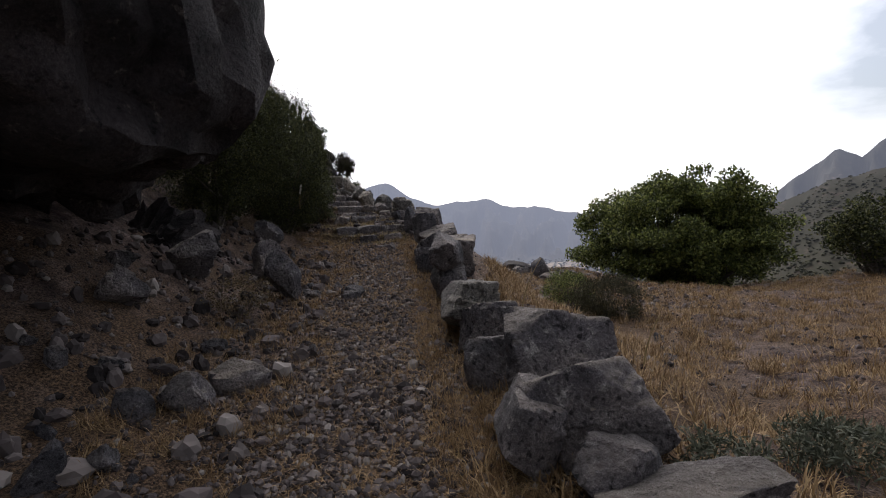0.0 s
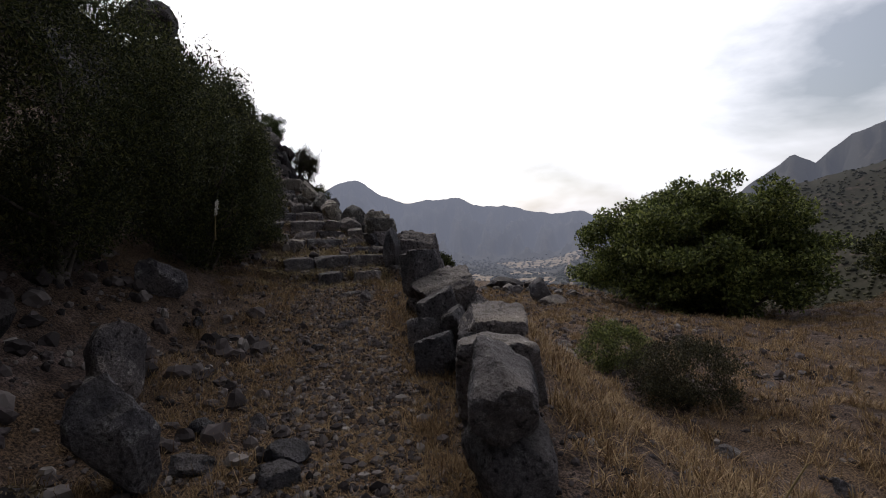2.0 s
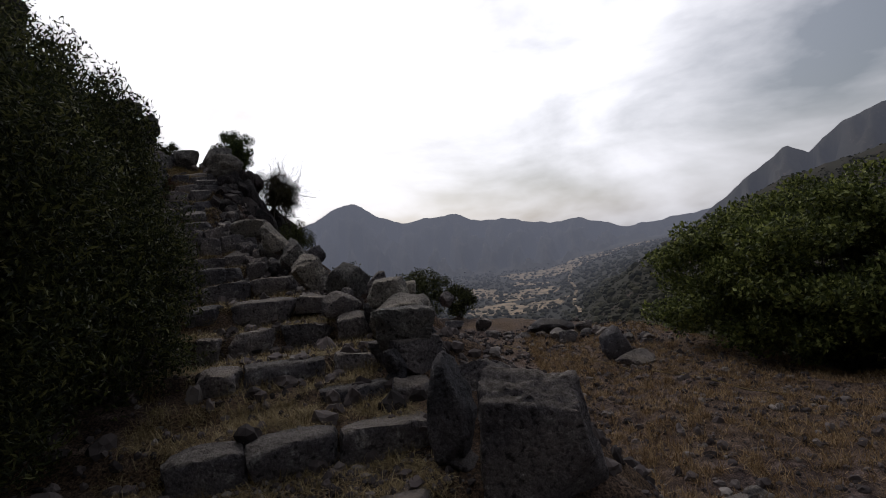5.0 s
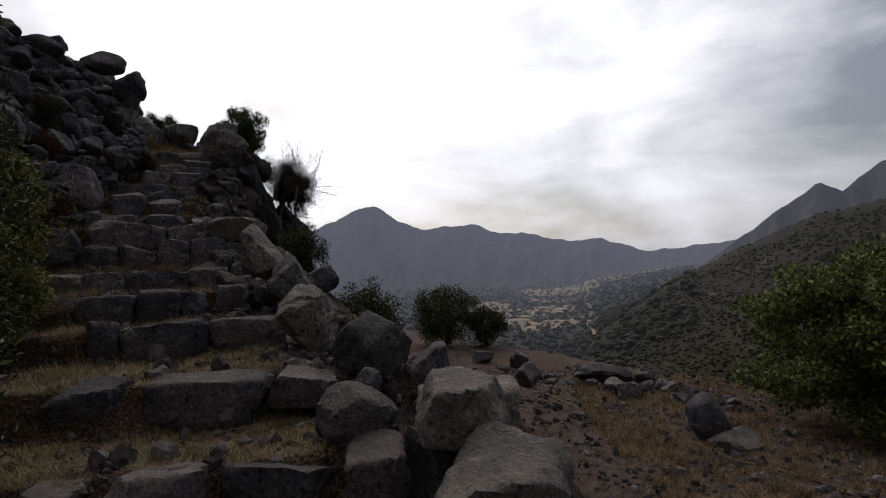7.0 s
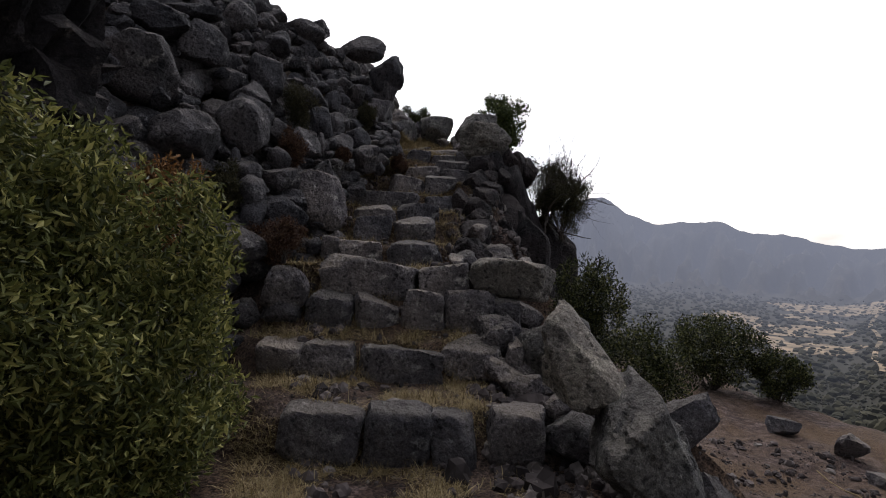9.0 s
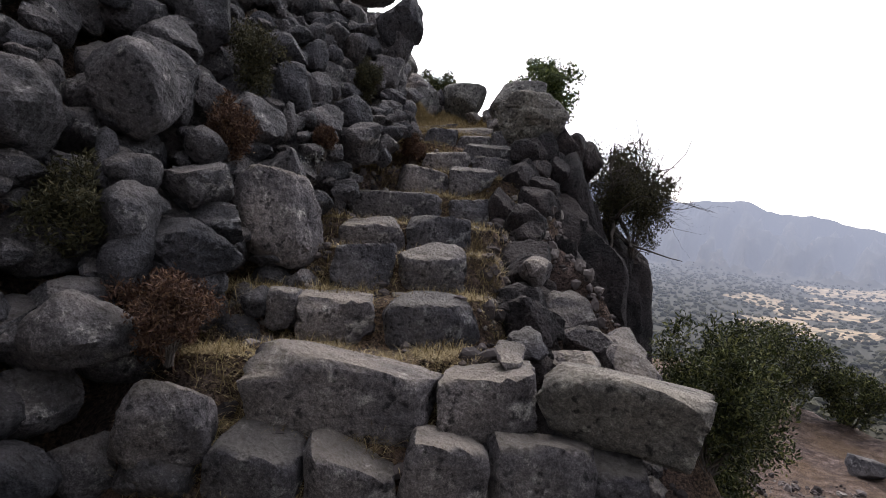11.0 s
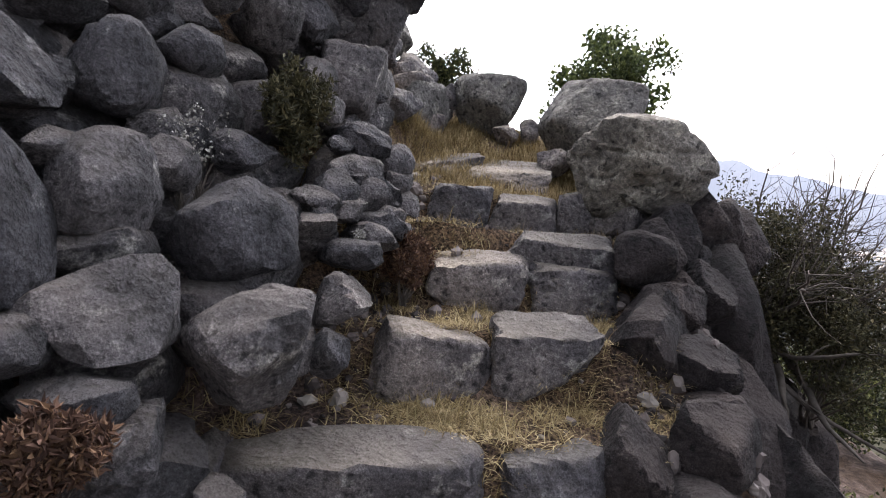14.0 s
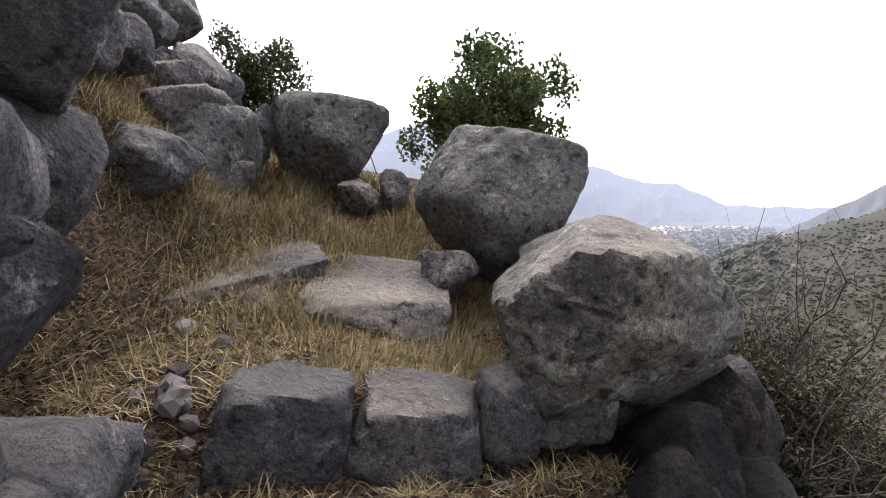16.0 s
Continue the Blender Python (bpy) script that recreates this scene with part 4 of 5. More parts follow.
for at, size in (((-5.45, 14.2, 7.3), (0.75, 0.7, 0.8)), ((-6.05, 14.45, 7.5), (0.9, 0.85, 0.8)), ((-5.35, 14.3, 6.6), (0.6, 0.6, 0.7))):
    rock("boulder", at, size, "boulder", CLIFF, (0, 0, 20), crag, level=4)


# ---- plants ----
def tube(pts, radii, sides=6):
    """Points and faces of a tapered tube along a line of points."""
    pts = [Vector(p) for p in pts]
    vs, fs = [], []
    for i, (p, r) in enumerate(zip(pts, radii)):
        d = (pts[min(i + 1, len(pts) - 1)] - pts[max(i - 1, 0)]).normalized()
        a = d.orthogonal().normalized()
        b = d.cross(a)
        for k in range(sides):
            ang = 2 * math.pi * k / sides
            vs.append(p + r * (math.cos(ang) * a + math.sin(ang) * b))
    for i in range(len(pts) - 1):
        for k in range(sides):
            k2 = (k + 1) % sides
            fs.append([i * sides + k, i * sides + k2, (i + 1) * sides + k2, (i + 1) * sides + k])
    return vs, fs


def limb(rng, start, way, length, radius, bend=0.35, n=7):
    p, d = Vector(start), Vector(way).normalized()
    pts, radii = [p.copy()], [radius]
    for i in range(n):
        d = (d + bend * Vector(rng.normal(size=3)) * 0.5 + Vector((0, 0, 0.05))).normalized()
        p = p + d * (length / n)
        pts.append(p.copy())
        radii.append(radius * (1 - 0.85 * (i + 1) / n))
    return pts, radii


def leaves_mesh(rng, centres, spread, n, size, slim, mat):
    """n small pointed leaves scattered round the clump centres."""
    pick = rng.integers(0, len(centres), n)
    off = rng.normal(size=(n, 3))
    off *= (rng.random((n, 1)) ** 0.4 * 1.9) / np.linalg.norm(off, axis=1)[:, None]
    c = np.asarray(centres)[pick] + off * spread
    a = rng.normal(size=(n, 3)) + (0, 0, 0.5)
    a /= np.linalg.norm(a, axis=1)[:, None]
    b = np.cross(a, rng.normal(size=(n, 3)))
    b /= np.linalg.norm(b, axis=1)[:, None] + 1e-9
    k = size * rng.uniform(0.6, 1.3, (n, 1))
    fold = np.cross(a, b) * k * 0.12
    v = np.stack([c, c + a * k * 0.5 + b * k * slim + fold, c + a * k, c + a * k * 0.5 - b * k * slim + fold], 1).reshape(-1, 3)
    i = np.arange(n)[:, None] * 4
    return mesh_from("leaves", v, np.hstack([i, i + 1, i + 2, i + 3]), mat, smooth=False)


def plant(name, at, radii, n, label, category, size=0.05, slim=0.22, mat=None, clumps=60, spread=0.16, limbs=9, trunk=0.05, fill=0.55, crown_at=0.55, group="", seed=1, lowest=0.02, lumpy=0.13):
    """A shrub or tree: limbs from one foot, and a crown of leaves in clumps. at is its foot; crown_at: height of the crown's middle, in crown heights."""
    rng = np.random.default_rng(seed)
    ob = thing(name, at, label, category, group)
    mid = np.array((0, 0, radii[2] * 2 * crown_at))
    d = rng.normal(size=(clumps, 3))
    d /= np.linalg.norm(d, axis=1)[:, None]
    r = rng.uniform(fill, 0.98, (clumps, 1)) * (1 + lumpy * wave_noise(d, rng, 3, 3.4)[:, None])
    centres = mid + d * r * np.array(radii)
    centres = centres[centres[:, 2] > lowest]
    vs, fs = [], []
    for i in range(limbs):
        goal = Vector(centres[rng.integers(len(centres))])
        pts, rad = limb(rng, (rng.normal() * trunk, rng.normal() * trunk, -0.08), goal + Vector((0, 0, 0.15)), goal.length * 0.8, trunk * rng.uniform(0.4, 1.0), 0.3)
        v, f = tube(pts, rad)
        fs += [[k + len(vs) for k in q] for q in f]
        vs += v
        for _ in range(2):
            j = rng.integers(2, len(pts) - 1)
            pts2, rad2 = limb(rng, pts[j], Vector(rng.normal(size=3)) + (goal - pts[j]).normalized() * 1.2, goal.length * 0.3, rad[j] * 0.7, 0.5, 5)
            v, f = tube(pts2, rad2, 5)
            fs += [[k + len(vs) for k in q] for q in f]
            vs += v
    part("trunk", mesh_from("trunk", vs, fs, BARK), ob)
    if n:
        part("crown", leaves_mesh(rng, centres, np.array(radii) * spread, n, size, slim, mat or LEAF), ob)
    return ob


def footed(x, y, sink=0.03):
    return (x, y, float(land(x, y)) - sink)


# bushes along the foot of the hillside
for k, (x, y, r, n) in enumerate([(-3.1, 8.5, (1.15, 1.4, 1.6), 95000), (-3.0, 10.8, (0.95, 1.4, 1.5), 90000), (-3.55, 12.6, (0.85, 1.1, 1.4), 80000), (-4.52, 14.2, (0.55, 0.75, 0.84), 75000), (-2.95, 12.2, (0.6, 0.8, 0.75), 30000)]):
    plant("bush", footed(x, y), r, n, "dense dark green evergreen bush at the foot of the hillside", "bush", size=0.044, slim=0.16, clumps=420, spread=0.085, limbs=10, fill=0.6, crown_at=0.5, lumpy=0.26, mat=LEAF_LIT if k == 3 else LEAF, group="bushes beside the path", seed=40 + k)
plant("tree", footed(8.6, 21.2), (3.75, 3.3, 2.35), 120000, "broad low green tree at the brow of the terrace", "tree", size=0.12, slim=0.28, mat=LEAF_BRIGHT, clumps=330, spread=0.075, limbs=26, trunk=0.15, fill=0.5, crown_at=0.55, seed=50, lumpy=0.2)
plant("tree", footed(15.0, 20.5), (1.7, 1.7, 1.4), 12000, "rounded dark green tree at the brow of the terrace", "tree", size=0.12, slim=0.28, clumps=110, spread=0.1, limbs=12, trunk=0.1, seed=51)
plant("tree", (-6.42, 22.4, 5.0), (0.58, 0.58, 0.66), 26000, "small leafy green fig tree behind the boulders", "tree", size=0.04, slim=0.3, mat=LEAF_MID, clumps=95, spread=0.12, limbs=10, trunk=0.04, fill=0.25, crown_at=1.25, seed=52)
plant("bush", (-8.0, 21.9, 5.6), (0.40, 0.40, 0.44), 16000, "small dense dark green bush on the hilltop", "bush", size=0.028, slim=0.25, clumps=60, spread=0.14, limbs=8, trunk=0.03, fill=0.3, crown_at=1.25, seed=53)
plant("bush", footed(-2.6, 32.0), (1.45, 1.4, 1.2), 14000, "dark green bush on the brow of the terrace", "bush", size=0.1, slim=0.22, clumps=110, spread=0.12, limbs=12, trunk=0.06, crown_at=0.52, seed=54)
plant("bush", footed(-0.9, 31.4), (0.8, 0.8, 0.7), 6000, "dark green bush on the brow of the terrace", "bush", size=0.1, slim=0.22, clumps=60, spread=0.14, limbs=8, trunk=0.05, crown_at=0.52, seed=55)
plant("shrub", (-4.95, 21.05, 4.98), (0.55, 0.55, 0.52), 12000, "half-dead gnarled shrub with bare grey twigs clinging to the outcrop", "shrub", size=0.03, slim=0.2, mat=LEAF_OLIVE, clumps=150, spread=0.12, limbs=30, trunk=0.025, fill=0.2, crown_at=0.42, seed=56)
gnarled = [o for o in scene.collection.objects if o.name.startswith("shrub") and not o.parent][0]
rng = np.random.default_rng(64)
for name, count, way, long, thick in (("root", 8, (-0.15, -0.35, -1.0), 1.3, 0.028), ("bare_twig", 56, (0.75, 0.0, 0.85), 1.35, 0.011)):
    for i in range(count):
        d = Vector(way) + Vector(rng.normal(size=3)) * 0.35
        pts, rad = limb(rng, (rng.normal() * 0.12, rng.normal() * 0.15, 0.0), d, long * rng.uniform(0.6, 1.1), thick * rng.uniform(0.5, 1.2), 0.3 if name == "root" else 0.55, 9)
        v, f = tube(pts, rad)
        for _ in range(9 if name == "bare_twig" else 1):
            j = rng.integers(3, len(pts) - 1)
            pts2, rad2 = limb(rng, pts[j], d + Vector(rng.normal(size=3)) * 0.9, long * rng.uniform(0.2, 0.42), rad[j] * 0.6, 0.7, 5)
            v2, f2 = tube(pts2, rad2, 5)
            f += [[k + len(v) for k in q] for q in f2]
            v += v2
        part(name, mesh_from(name, v, f, BARK), gnarled)
plant("tree", (-3.9, 22.7, 0.2), (1.1, 1.1, 1.15), 20000, "green shrubby tree below the outcrop", "tree", size=0.07, slim=0.22, clumps=120, spread=0.12, limbs=14, trunk=0.09, crown_at=0.75, seed=57)
for k, (x, y, r) in enumerate([(-3.5, 20.4, (0.85, 0.8, 0.5)), (-3.1, 19.3, (0.6, 0.6, 0.35)), (-4.0, 21.6, (0.8, 0.8, 0.55))]):
    plant("shrub", footed(x, y), r, 9000, "low twiggy olive-brown shrub on the slope below the outcrop", "shrub", size=0.045, slim=0.16, mat=LEAF_OLIVE, clumps=130, spread=0.12, limbs=22, trunk=0.014, fill=0.3, crown_at=0.45, group="shrubs below the outcrop", seed=80 + k)
plant("shrub", footed(3.3, 10.6), (0.75, 0.6, 0.46), 13000, "low brownish green shrub on the dry terrace", "shrub", size=0.045, slim=0.16, mat=LEAF_OLIVE, clumps=110, spread=0.13, limbs=14, trunk=0.015, crown_at=0.45, seed=58)
plant("shrub", footed(2.8, 11.9), (0.6, 0.5, 0.42), 9000, "low green shrub on the dry terrace", "shrub", size=0.045, slim=0.16, clumps=90, spread=0.13, limbs=14, trunk=0.015, crown_at=0.45, mat=LEAF_BRIGHT, seed=59)
plant("shrub", footed(3.2, 3.9), (0.36, 0.34, 0.16), 2600, "low grey-green spurge shrub beside the path", "shrub", size=0.06, slim=0.1, clumps=60, spread=0.14, limbs=14, trunk=0.01, crown_at=0.5, mat=LEAF_GREY, seed=60)
plant("shrub", footed(2.35, 3.35), (0.2, 0.2, 0.13), 900, "grey-green spurge shrub among the wall stones", "shrub", size=0.06, slim=0.08, mat=LEAF_GREY, clumps=40, spread=0.14, limbs=12, trunk=0.008, crown_at=0.5, seed=61)
plant("shrub", footed(-1.35, 5.85), (0.36, 0.36, 0.24), 1500, "dry twiggy shrub with pale seed heads", "shrub", size=0.025, slim=0.3, mat=LEAF_DRY, clumps=90, spread=0.12, limbs=34, trunk=0.007, crown_at=0.5, seed=62)
for k, (x, y, z, r) in enumerate([(-6.45, 17.25, 5.78, 0.25), (-6.6, 18.57, 6.02, 0.17), (-6.1, 16.85, 5.22, 0.18), (-5.85, 15.95, 4.75, 0.2), (-6.36, 18.95, 5.42, 0.09)]):
    plant("wall_plant", (x, y, z), (r * 0.75, r * 0.75, r), 5200, "brown withered plant hanging from the wall joints", "plant", size=0.03, slim=0.16, mat=LEAF_RED if k in (2, 4) else LEAF_OLIVE, clumps=60, spread=0.17, limbs=12, trunk=0.006,
          fill=0.2, crown_at=-0.1, lowest=-9, group="plants in the wall", seed=70 + k)

plant("shrub", footed(-5.62, 16.2), (0.24, 0.24, 0.22), 6500, "withered reddish brown shrub beside the steps", "shrub", size=0.032, slim=0.16, mat=LEAF_RED, clumps=70, spread=0.14, limbs=18, trunk=0.008, fill=0.2, crown_at=0.45, seed=66)


plant("shrub", (-5.01, 14.96, 4.19), (0.17, 0.2, 0.3), 5200, "withered orange-brown branch of a dying bush beside the steps", "shrub", size=0.035, slim=0.16, mat=LEAF_RUST, clumps=60, spread=0.14, limbs=14, trunk=0.008, fill=0.2, crown_at=0.5, seed=67)


# dry stalks with pale seed heads in the joints of the wall
for k, (x, y, z, tall) in enumerate([
    (-6.52, 18.13, 5.73, 0.21),
    (-6.51, 18.07, 5.69, 0.21),
    (-6.04, 17.48, 5.09, 0.11),
    (-5.99, 17.36, 4.96, 0.18),
    (-6.29, 18.60, 5.51, 0.07),
]):
    plant("dry_plant", (x, y, z), (tall * 0.4, tall * 0.4, tall * 0.5), 150, "dry grey plant with pale seed heads", "plant", size=0.01, slim=0.4, mat=SEEDS, clumps=40, spread=0.1, limbs=14, trunk=0.0035, fill=0.5, crown_at=0.55, group="dry plants with seed heads", seed=170 + k)
for k, (x, y, z, wide, tall) in enumerate([(-6.40, 19.09, 5.27, 0.10, 0.11), (-6.10, 17.58, 5.19, 0.08, 0.08), (-6.32, 18.95, 5.30, 0.08, 0.12), (-5.29, 16.06, 4.24, 0.15, 0.14), (-6.07, 16.81, 5.09, 0.09, 0.11)]):
    plant("shrub", (x, y, z), (wide, wide, tall), 5200, "withered reddish brown shrub at the foot of the wall", "shrub", size=0.026, slim=0.16, mat=LEAF_RED, clumps=60, spread=0.15, limbs=18, trunk=0.006, fill=0.15, crown_at=0.5, group="withered shrubs", seed=190 + k)


plant("shrub", (-4.60, 20.83, 4.55), (0.42, 0.42, 0.52), 15000, "dark dense shrub clinging to the face of the outcrop", "shrub", size=0.03, slim=0.2, mat=LEAF_OLIVE, clumps=120, spread=0.12, limbs=18, trunk=0.015, fill=0.3, crown_at=0.5, seed=68)
plant("shrub", footed(-3.6, 18.4), (0.38, 0.4, 0.48), 11000, "dark green shrub on the slope beside the steps", "shrub", size=0.035, slim=0.18, clumps=120, spread=0.11, limbs=16, trunk=0.014, fill=0.35, crown_at=0.5, seed=69)


# a flowering stalk beside the steps
def stalk(at, tall, tilt, label, name, blossom):
    ob = thing(name, at, label, "plant")
    rng = np.random.default_rng(int(tall * 100))
    pts = [(tilt * (i / 8) ** 2 * tall, 0, tall * i / 8) for i in range(9)]
    v, f = tube(pts, [0.008 * (1 - 0.6 * i / 8) for i in range(9)])
    part("stem", mesh_from("stem", v, f, STRAW), ob)
    if blossom:
        cs = [Vector(pts[5]).lerp(Vector(pts[8]), u) for u in np.linspace(0, 1, 40)]
        part("blossom", leaves_mesh(rng, [tuple(c) for c in cs], 0.006, 260, 0.016, 0.35, PETAL), ob, "pale white blossom spike")
    return ob


stalk((-2.06, 9.4, 2.81), 0.42, 0.1, "tall white flower spike beside the bushes", "flower_spike", True)
stalk(footed(1.55, 5.9), 0.6, 0.35, "dry brown flower stalk beside the low wall", "dry_stalk", False)
stalk(footed(2.5, 5.2), 0.5, 0.3, "dry brown flower stalk beside the low wall", "dry_stalk", False)

# ---- a hose lying across the terrace ----
pts = []
for u in np.linspace(0, 1, 40):
    x = -0.7 + 5.6 * u + 0.05 * math.sin(9 * u)
    y = 25.7 - 8.4 * u ** 0.85
    pts.append((x, y, float(land(x, y)) + 0.012))
v, f = tube(pts, [0.013] * 40)
tagged(new("hose", mesh_from("hose", v, f, STRAW)), "thin pale hose lying across the dry terrace", "hose")


# ---- straw, gravel and the far woods ----
def blades(seed, xs, ys, n, tall, flat, name, label, mat=STRAW, broad=1.0):
    rng = np.random.default_rng(seed)
    pick = rng.integers(0, len(xs), n)
    x, y = xs[pick] + rng.normal(0, 0.05, n), ys[pick] + rng.normal(0, 0.05, n)
    z = land(x, y) - 0.005
    ang = rng.uniform(0, 6.283, n)
    ln = tall * rng.uniform(0.4, 1.3, n)
    rise = np.where(rng.uniform(size=n) < flat, rng.uniform(0.02, 0.3, n), rng.uniform(0.5, 1.2, n))
    a = np.stack([np.cos(ang) * np.cos(rise), np.sin(ang) * np.cos(rise), np.sin(rise)], -1) * ln[:, None]
    s = np.stack([-np.sin(ang), np.cos(ang), 0 * ang], -1) * broad * rng.uniform(0.0008, 0.0021, n)[:, None]
    p = np.stack([x, y, z + 0.008], -1)
    bend = a * 0.55 + np.stack([0 * x, 0 * x, 0.12 * ln], -1)
    v = np.stack([p - s, p + s, p + bend + s * 0.8, p + bend - s * 0.8, p + a], 1).reshape(-1, 3)
    i = np.arange(n)[:, None] * 5
    faces = np.hstack([i, i + 1, i + 2, i + 3]).tolist() + np.hstack([i + 3, i + 2, i + 4]).tolist()
    tagged(new(name, mesh_from(name, v, faces, mat, smooth=False)), label, "dry grass", kind="stuff")


rng = np.random.default_rng(90)
ys = rng.uniform(10.6, 20.8, 900)
xs = steps_between(ys, MID_LINE) + rng.uniform(-1.2, 0.65, 900)
blades(91, xs, ys, 210000, 0.08, 0.86, "straw", "yellow straw strewn over the stone treads")
ys = rng.uniform(19.9, 21.6, 300)
blades(190, rng.uniform(-7.6, -6.1, 300), ys, 42000, 0.1, 0.7, "landing_straw", "yellow straw strewn over the landing")
ys = rng.uniform(0.5, 11, 900)
side = np.where(rng.uniform(size=900) < 0.55, rng.uniform(0.3, 0.75, 900), rng.uniform(-1.7, -0.55, 900))
blades(92, steps_between(ys, MID_LINE) + side, ys, 75000, 0.1, 0.6, "path_grass", "dry brown grass along the edges of the path", DRY_GRASS)
ys = 2.5 + 8.5 * rng.random(1500) ** 0.8
blades(191, steps_between(ys, MID_LINE) + rng.normal(-0.1, 0.45, 1500), ys, 70000, 0.07, 0.93, "path_straw", "trodden brown straw strewn over the path", DRY_GRASS)
ys, xs = rng.uniform(2, 26, 5000), 1.2 + 13.8 * rng.random(5000) ** 1.4
blades(93, xs, ys, 230000, 0.15, 0.45, "terrace_grass", "dry brown grass tufts on the terrace", DRY_GRASS, 2.2)


def scatter_stones(seed, x, y, sizes, name, label, mat, level=1):
    rng = np.random.default_rng(seed)
    d, f = BALLS[level]
    n = len(x)
    p = d[None] * (1 + rng.uniform(-0.3, 0.25, (n, len(d), 1))) * (sizes[:, None] * rng.uniform(0.55, 1.25, (n, 3)))[:, None]
    p += np.stack([x, y, land(x, y) + sizes * 0.2], -1)[:, None]
    faces = (f[None] + (np.arange(n) * len(d))[:, None, None]).reshape(-1, 3)
    tagged(new(name, mesh_from(name, p.reshape(-1, 3), faces, mat, smooth=False)), label, "gravel", kind="stuff")


n = 34000
y = 0.5 + 11 * rng.random(n) ** 1.7
scatter_stones(94, steps_between(y, MID_LINE) + rng.normal(-0.1, 0.5, n), y, 0.007 + 0.023 * rng.random(n) ** 2.5 + 0.02 * (rng.random(n) < 0.03), "gravel", "loose grey gravel on the path", GRAVEL)
n = 12000
y = rng.uniform(1, 27, n)
scatter_stones(95, rng.uniform(-3, 9, n), y, 0.01 + 0.035 * rng.random(n) ** 4, "scattered_stones", "small grey stones scattered over dry soil", GRAVEL)
n = 1300
y = rng.uniform(1, 9.5, n)
scatter_stones(196, steps_between(y, MID_LINE) - 0.5 - 2.6 * rng.random(n), y, 0.018 + 0.075 * rng.random(n) ** 4, "bank_rubble", "grey rubble strewn over the bank below the crag", GRAVEL, 2)
n = 5200
y = rng.uniform(11, 27, n)
scatter_stones(197, rng.uniform(-3.5, 6, n), y, 0.014 + 0.07 * rng.random(n) ** 3, "terrace_rubble", "grey rubble strewn over the bare terrace", GRAVEL, 2)
n = 3000
y = rng.uniform(14.5, 20.0, n)
side = np.where(rng.random(n) < 0.85, rng.uniform(0.5, 1.5, n), rng.uniform(-0.85, -0.5, n))
scatter_stones(198, steps_between(y, MID_LINE) + side, y, 0.012 + 0.04 * rng.random(n) ** 3, "step_rubble", "grey rubble along the edges of the steps", GRAVEL, 2)
n = 1500
y = rng.uniform(12, 20, n)
scatter_stones(96, steps_between(y, MID_LINE) + rng.uniform(-0.8, 1.8, n), y, 0.012 + 0.035 * rng.random(n) ** 3, "step_gravel", "small grey stones among the steps", GRAVEL)


def far_clumps(seed, n, az_range, r_range, size, name, label, power=1.0):
    rng = np.random.default_rng(seed)
    d, f = BALLS[1]
    a = rng.uniform(*az_range, n)
    r = r_range[0] + (r_range[1] - r_range[0]) * rng.random(n) ** power
    s = size * rng.uniform(0.5, 1.4, n)
    p = d[None] * (1 + rng.uniform(-0.3, 0.3, (n, len(d), 1))) * (s[:, None] * np.array([1, 1, 0.75]))[:, None]
    z = far_land(a, r)
    p += np.stack([r * np.sin(np.radians(a)) - 1, r * np.cos(np.radians(a)) + 11, z + s * 0.4], -1)[:, None]
    faces = (f[None] + (np.arange(n) * len(d))[:, None, None]).reshape(-1, 3)
    tagged(new(name, mesh_from(name, p.reshape(-1, 3), faces, WOODS, smooth=False)), label, "woods", kind="stuff")


def woods_material():
    m, nt, b = material("far_woods", 1.0)
    g = nt.nodes.new("ShaderNodeNewGeometry")
    r = ramp_node(nt, g.outputs["Random Per Island"], [(0.0, (0.018, 0.019, 0.011)), (1.0, (0.055, 0.05, 0.026))])
    nt.links.new(r.outputs[0], b.inputs["Base Color"])
    add_haze_glow(nt, b)
    return m


WOODS = woods_material()
far_clumps(97, 5200, (-24, 22), (480, 2100), 4.2, "valley_trees", "dark trees dotted over the valley floor", 1.2)
far_clumps(98, 26000, (4, 62), (70, 720), 1.3, "hillside_scrub", "dark scrub dotted over the far hillside", 1.3)
far_clumps(99, 2600, (-40, 6), (60, 500), 1.4, "slope_scrub", "dark scrub on the slope below the terrace", 1.3)


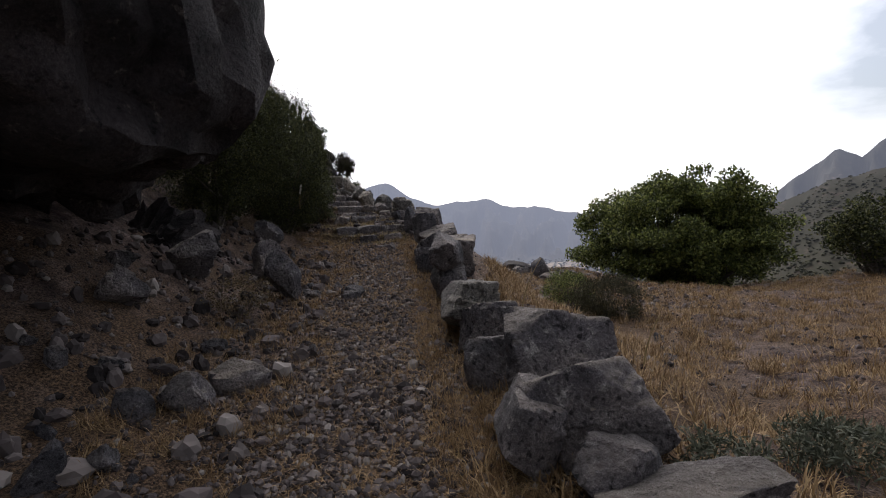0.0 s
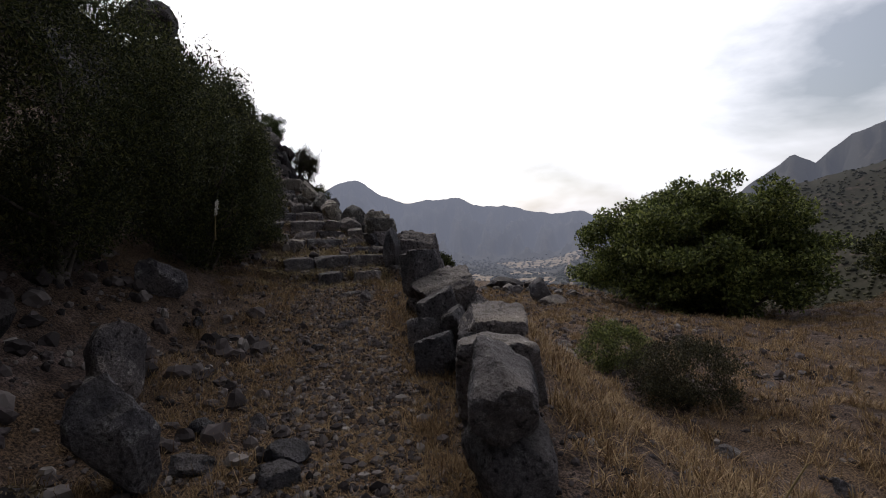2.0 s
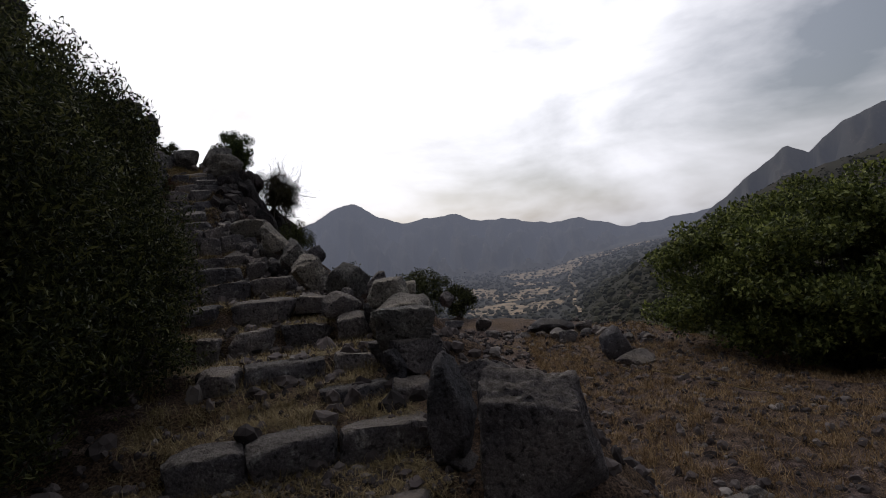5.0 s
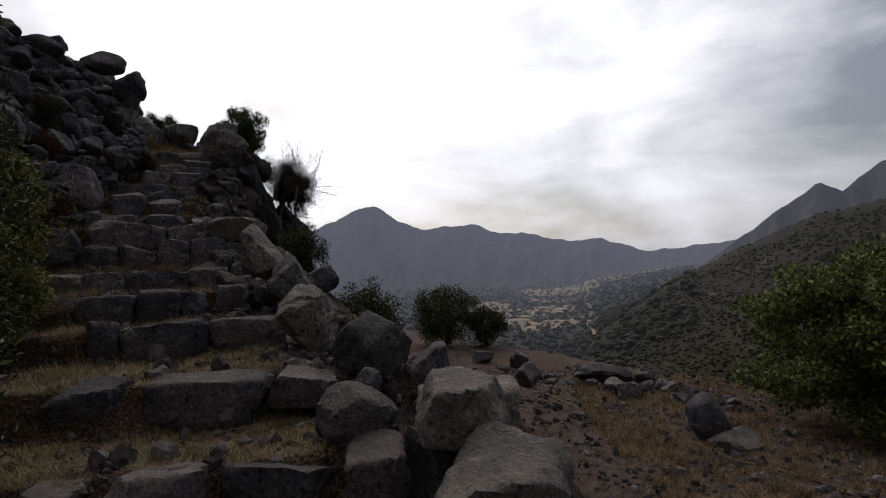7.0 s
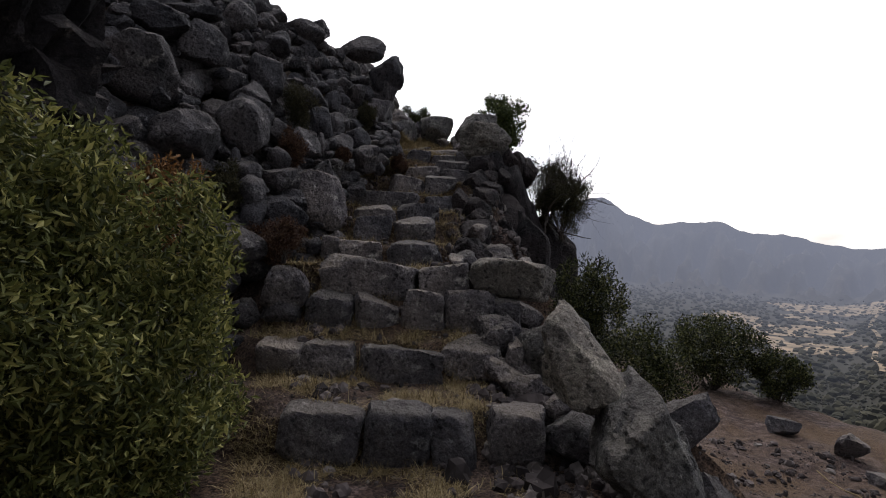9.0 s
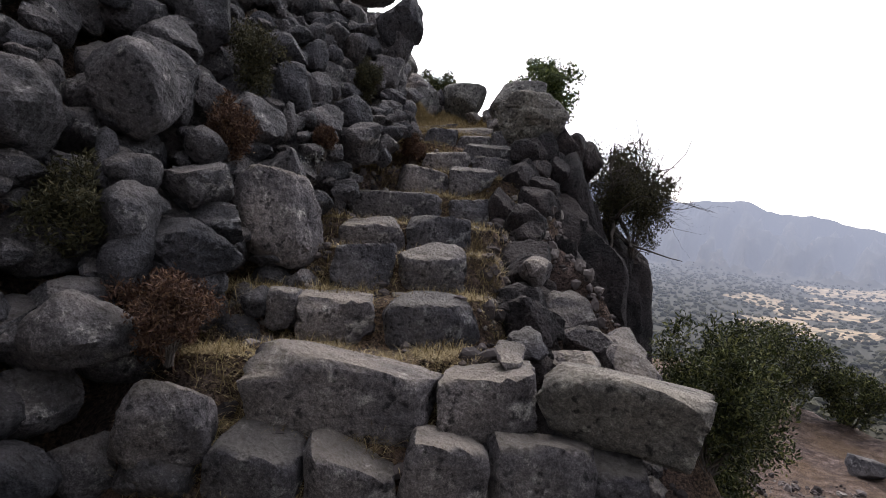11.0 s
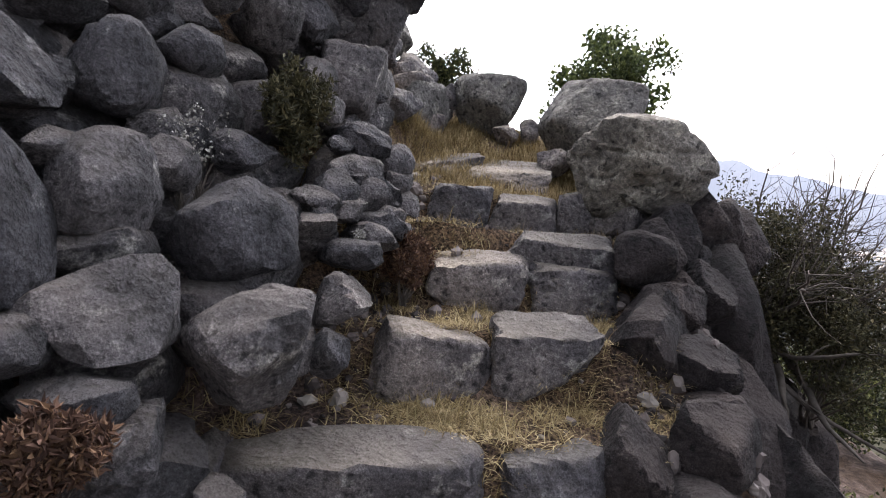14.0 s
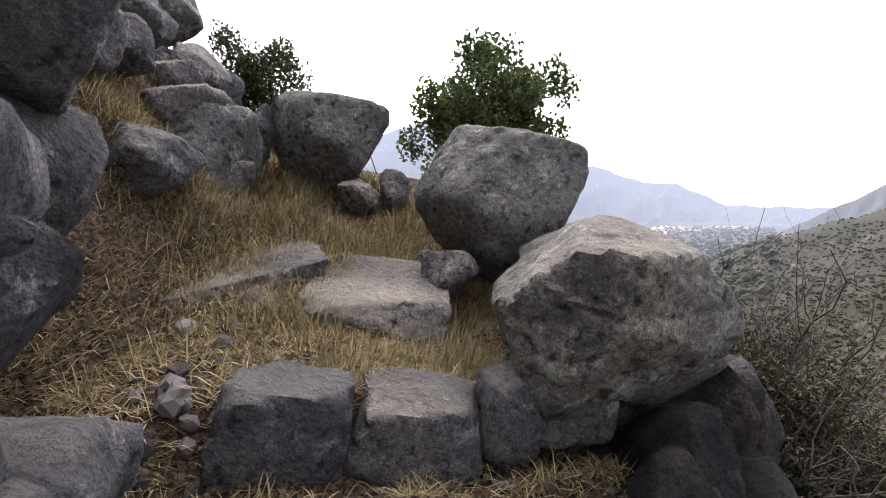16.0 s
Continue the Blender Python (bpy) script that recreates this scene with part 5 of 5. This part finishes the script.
# pale fields and a dirt track on the valley floor
def valley_patch(seed, a, r, wide, name, label, mat):
    rng = np.random.default_rng(seed)
    k = np.linspace(0, 2 * math.pi, 40, endpoint=False)
    rad = wide * (1 + 0.28 * np.sin(2 * k + rng.uniform(0, 6)) + 0.2 * np.sin(3 * k + rng.uniform(0, 6)) + 0.12 * np.sin(7 * k + rng.uniform(0, 6)))
    cx, cy = r * math.sin(radians(a)) - 1, r * math.cos(radians(a)) + 11
    rings, vs = (0.0, 0.35, 0.7, 1.0), []
    for q in rings:
        x, y = cx + q * rad * np.cos(k), cy + q * rad * np.sin(k)
        az2, r2 = np.degrees(np.arctan2(x + 1, y - 11)), np.hypot(x + 1, y - 11)
        vs.append(np.stack([x, y, far_land(az2, r2) + 1.2], -1))
    fs = [[i * 40 + j, i * 40 + (j + 1) % 40, (i + 1) * 40 + (j + 1) % 40, (i + 1) * 40 + j] for i in range(3) for j in range(40)]
    tagged(new(name, mesh_from(name, np.vstack(vs), fs, mat)), label, "field", kind="structure")


def field_material():
    m, nt, b = material("dry_field", 1.0)
    n = noise_node(nt, 0.03, 6.0, 0.65)
    r = ramp_node(nt, n.outputs["Fac"], [(0.38, (0.1, 0.08, 0.05)), (0.62, (0.36, 0.265, 0.165))])
    nt.links.new(r.outputs[0], b.inputs["Base Color"])
    add_haze_glow(nt, b)
    return m


FIELD = field_material()
for k, (a, r, wide) in enumerate([(2.0, 1000, 60), (5.5, 940, 55), (8.5, 980, 48), (4.0, 1200, 80), (7.5, 1260, 70), (1.0, 1330, 70), (10.5, 1850, 200), (14.5, 1950, 190), (6.5, 1500, 60)]):
    valley_patch(120 + k, a, r, wide, "field", "pale ochre dry field on the valley floor", FIELD)
for nodes in [((12.0, 640), (11.4, 800), (11.8, 1000), (11.0, 1250), (11.6, 1550), (11.2, 1900)), ((-13.0, 420), (-12.0, 520), (-13.0, 620), (-12.2, 760))]:
    a0, r0 = zip(*nodes)
    u = np.linspace(0, len(a0) - 1, 60)
    a, r = np.interp(u, range(len(a0)), a0) + 0.12 * np.sin(3 * u), np.interp(u, range(len(a0)), r0)
    vs = []
    for off in (-3.0, 3.0):
        x, y = r * np.sin(np.radians(a)) - 1 + off, r * np.cos(np.radians(a)) + 11
        vs.append(np.stack([x, y, far_land(a, r) + 2.2], -1))
    fs = [[i, i + 1, 60 + i + 1, 60 + i] for i in range(59)]
    tagged(new("road", mesh_from("road", np.vstack(vs), fs, FIELD)), "pale dirt track winding through the valley", "road", kind="structure")
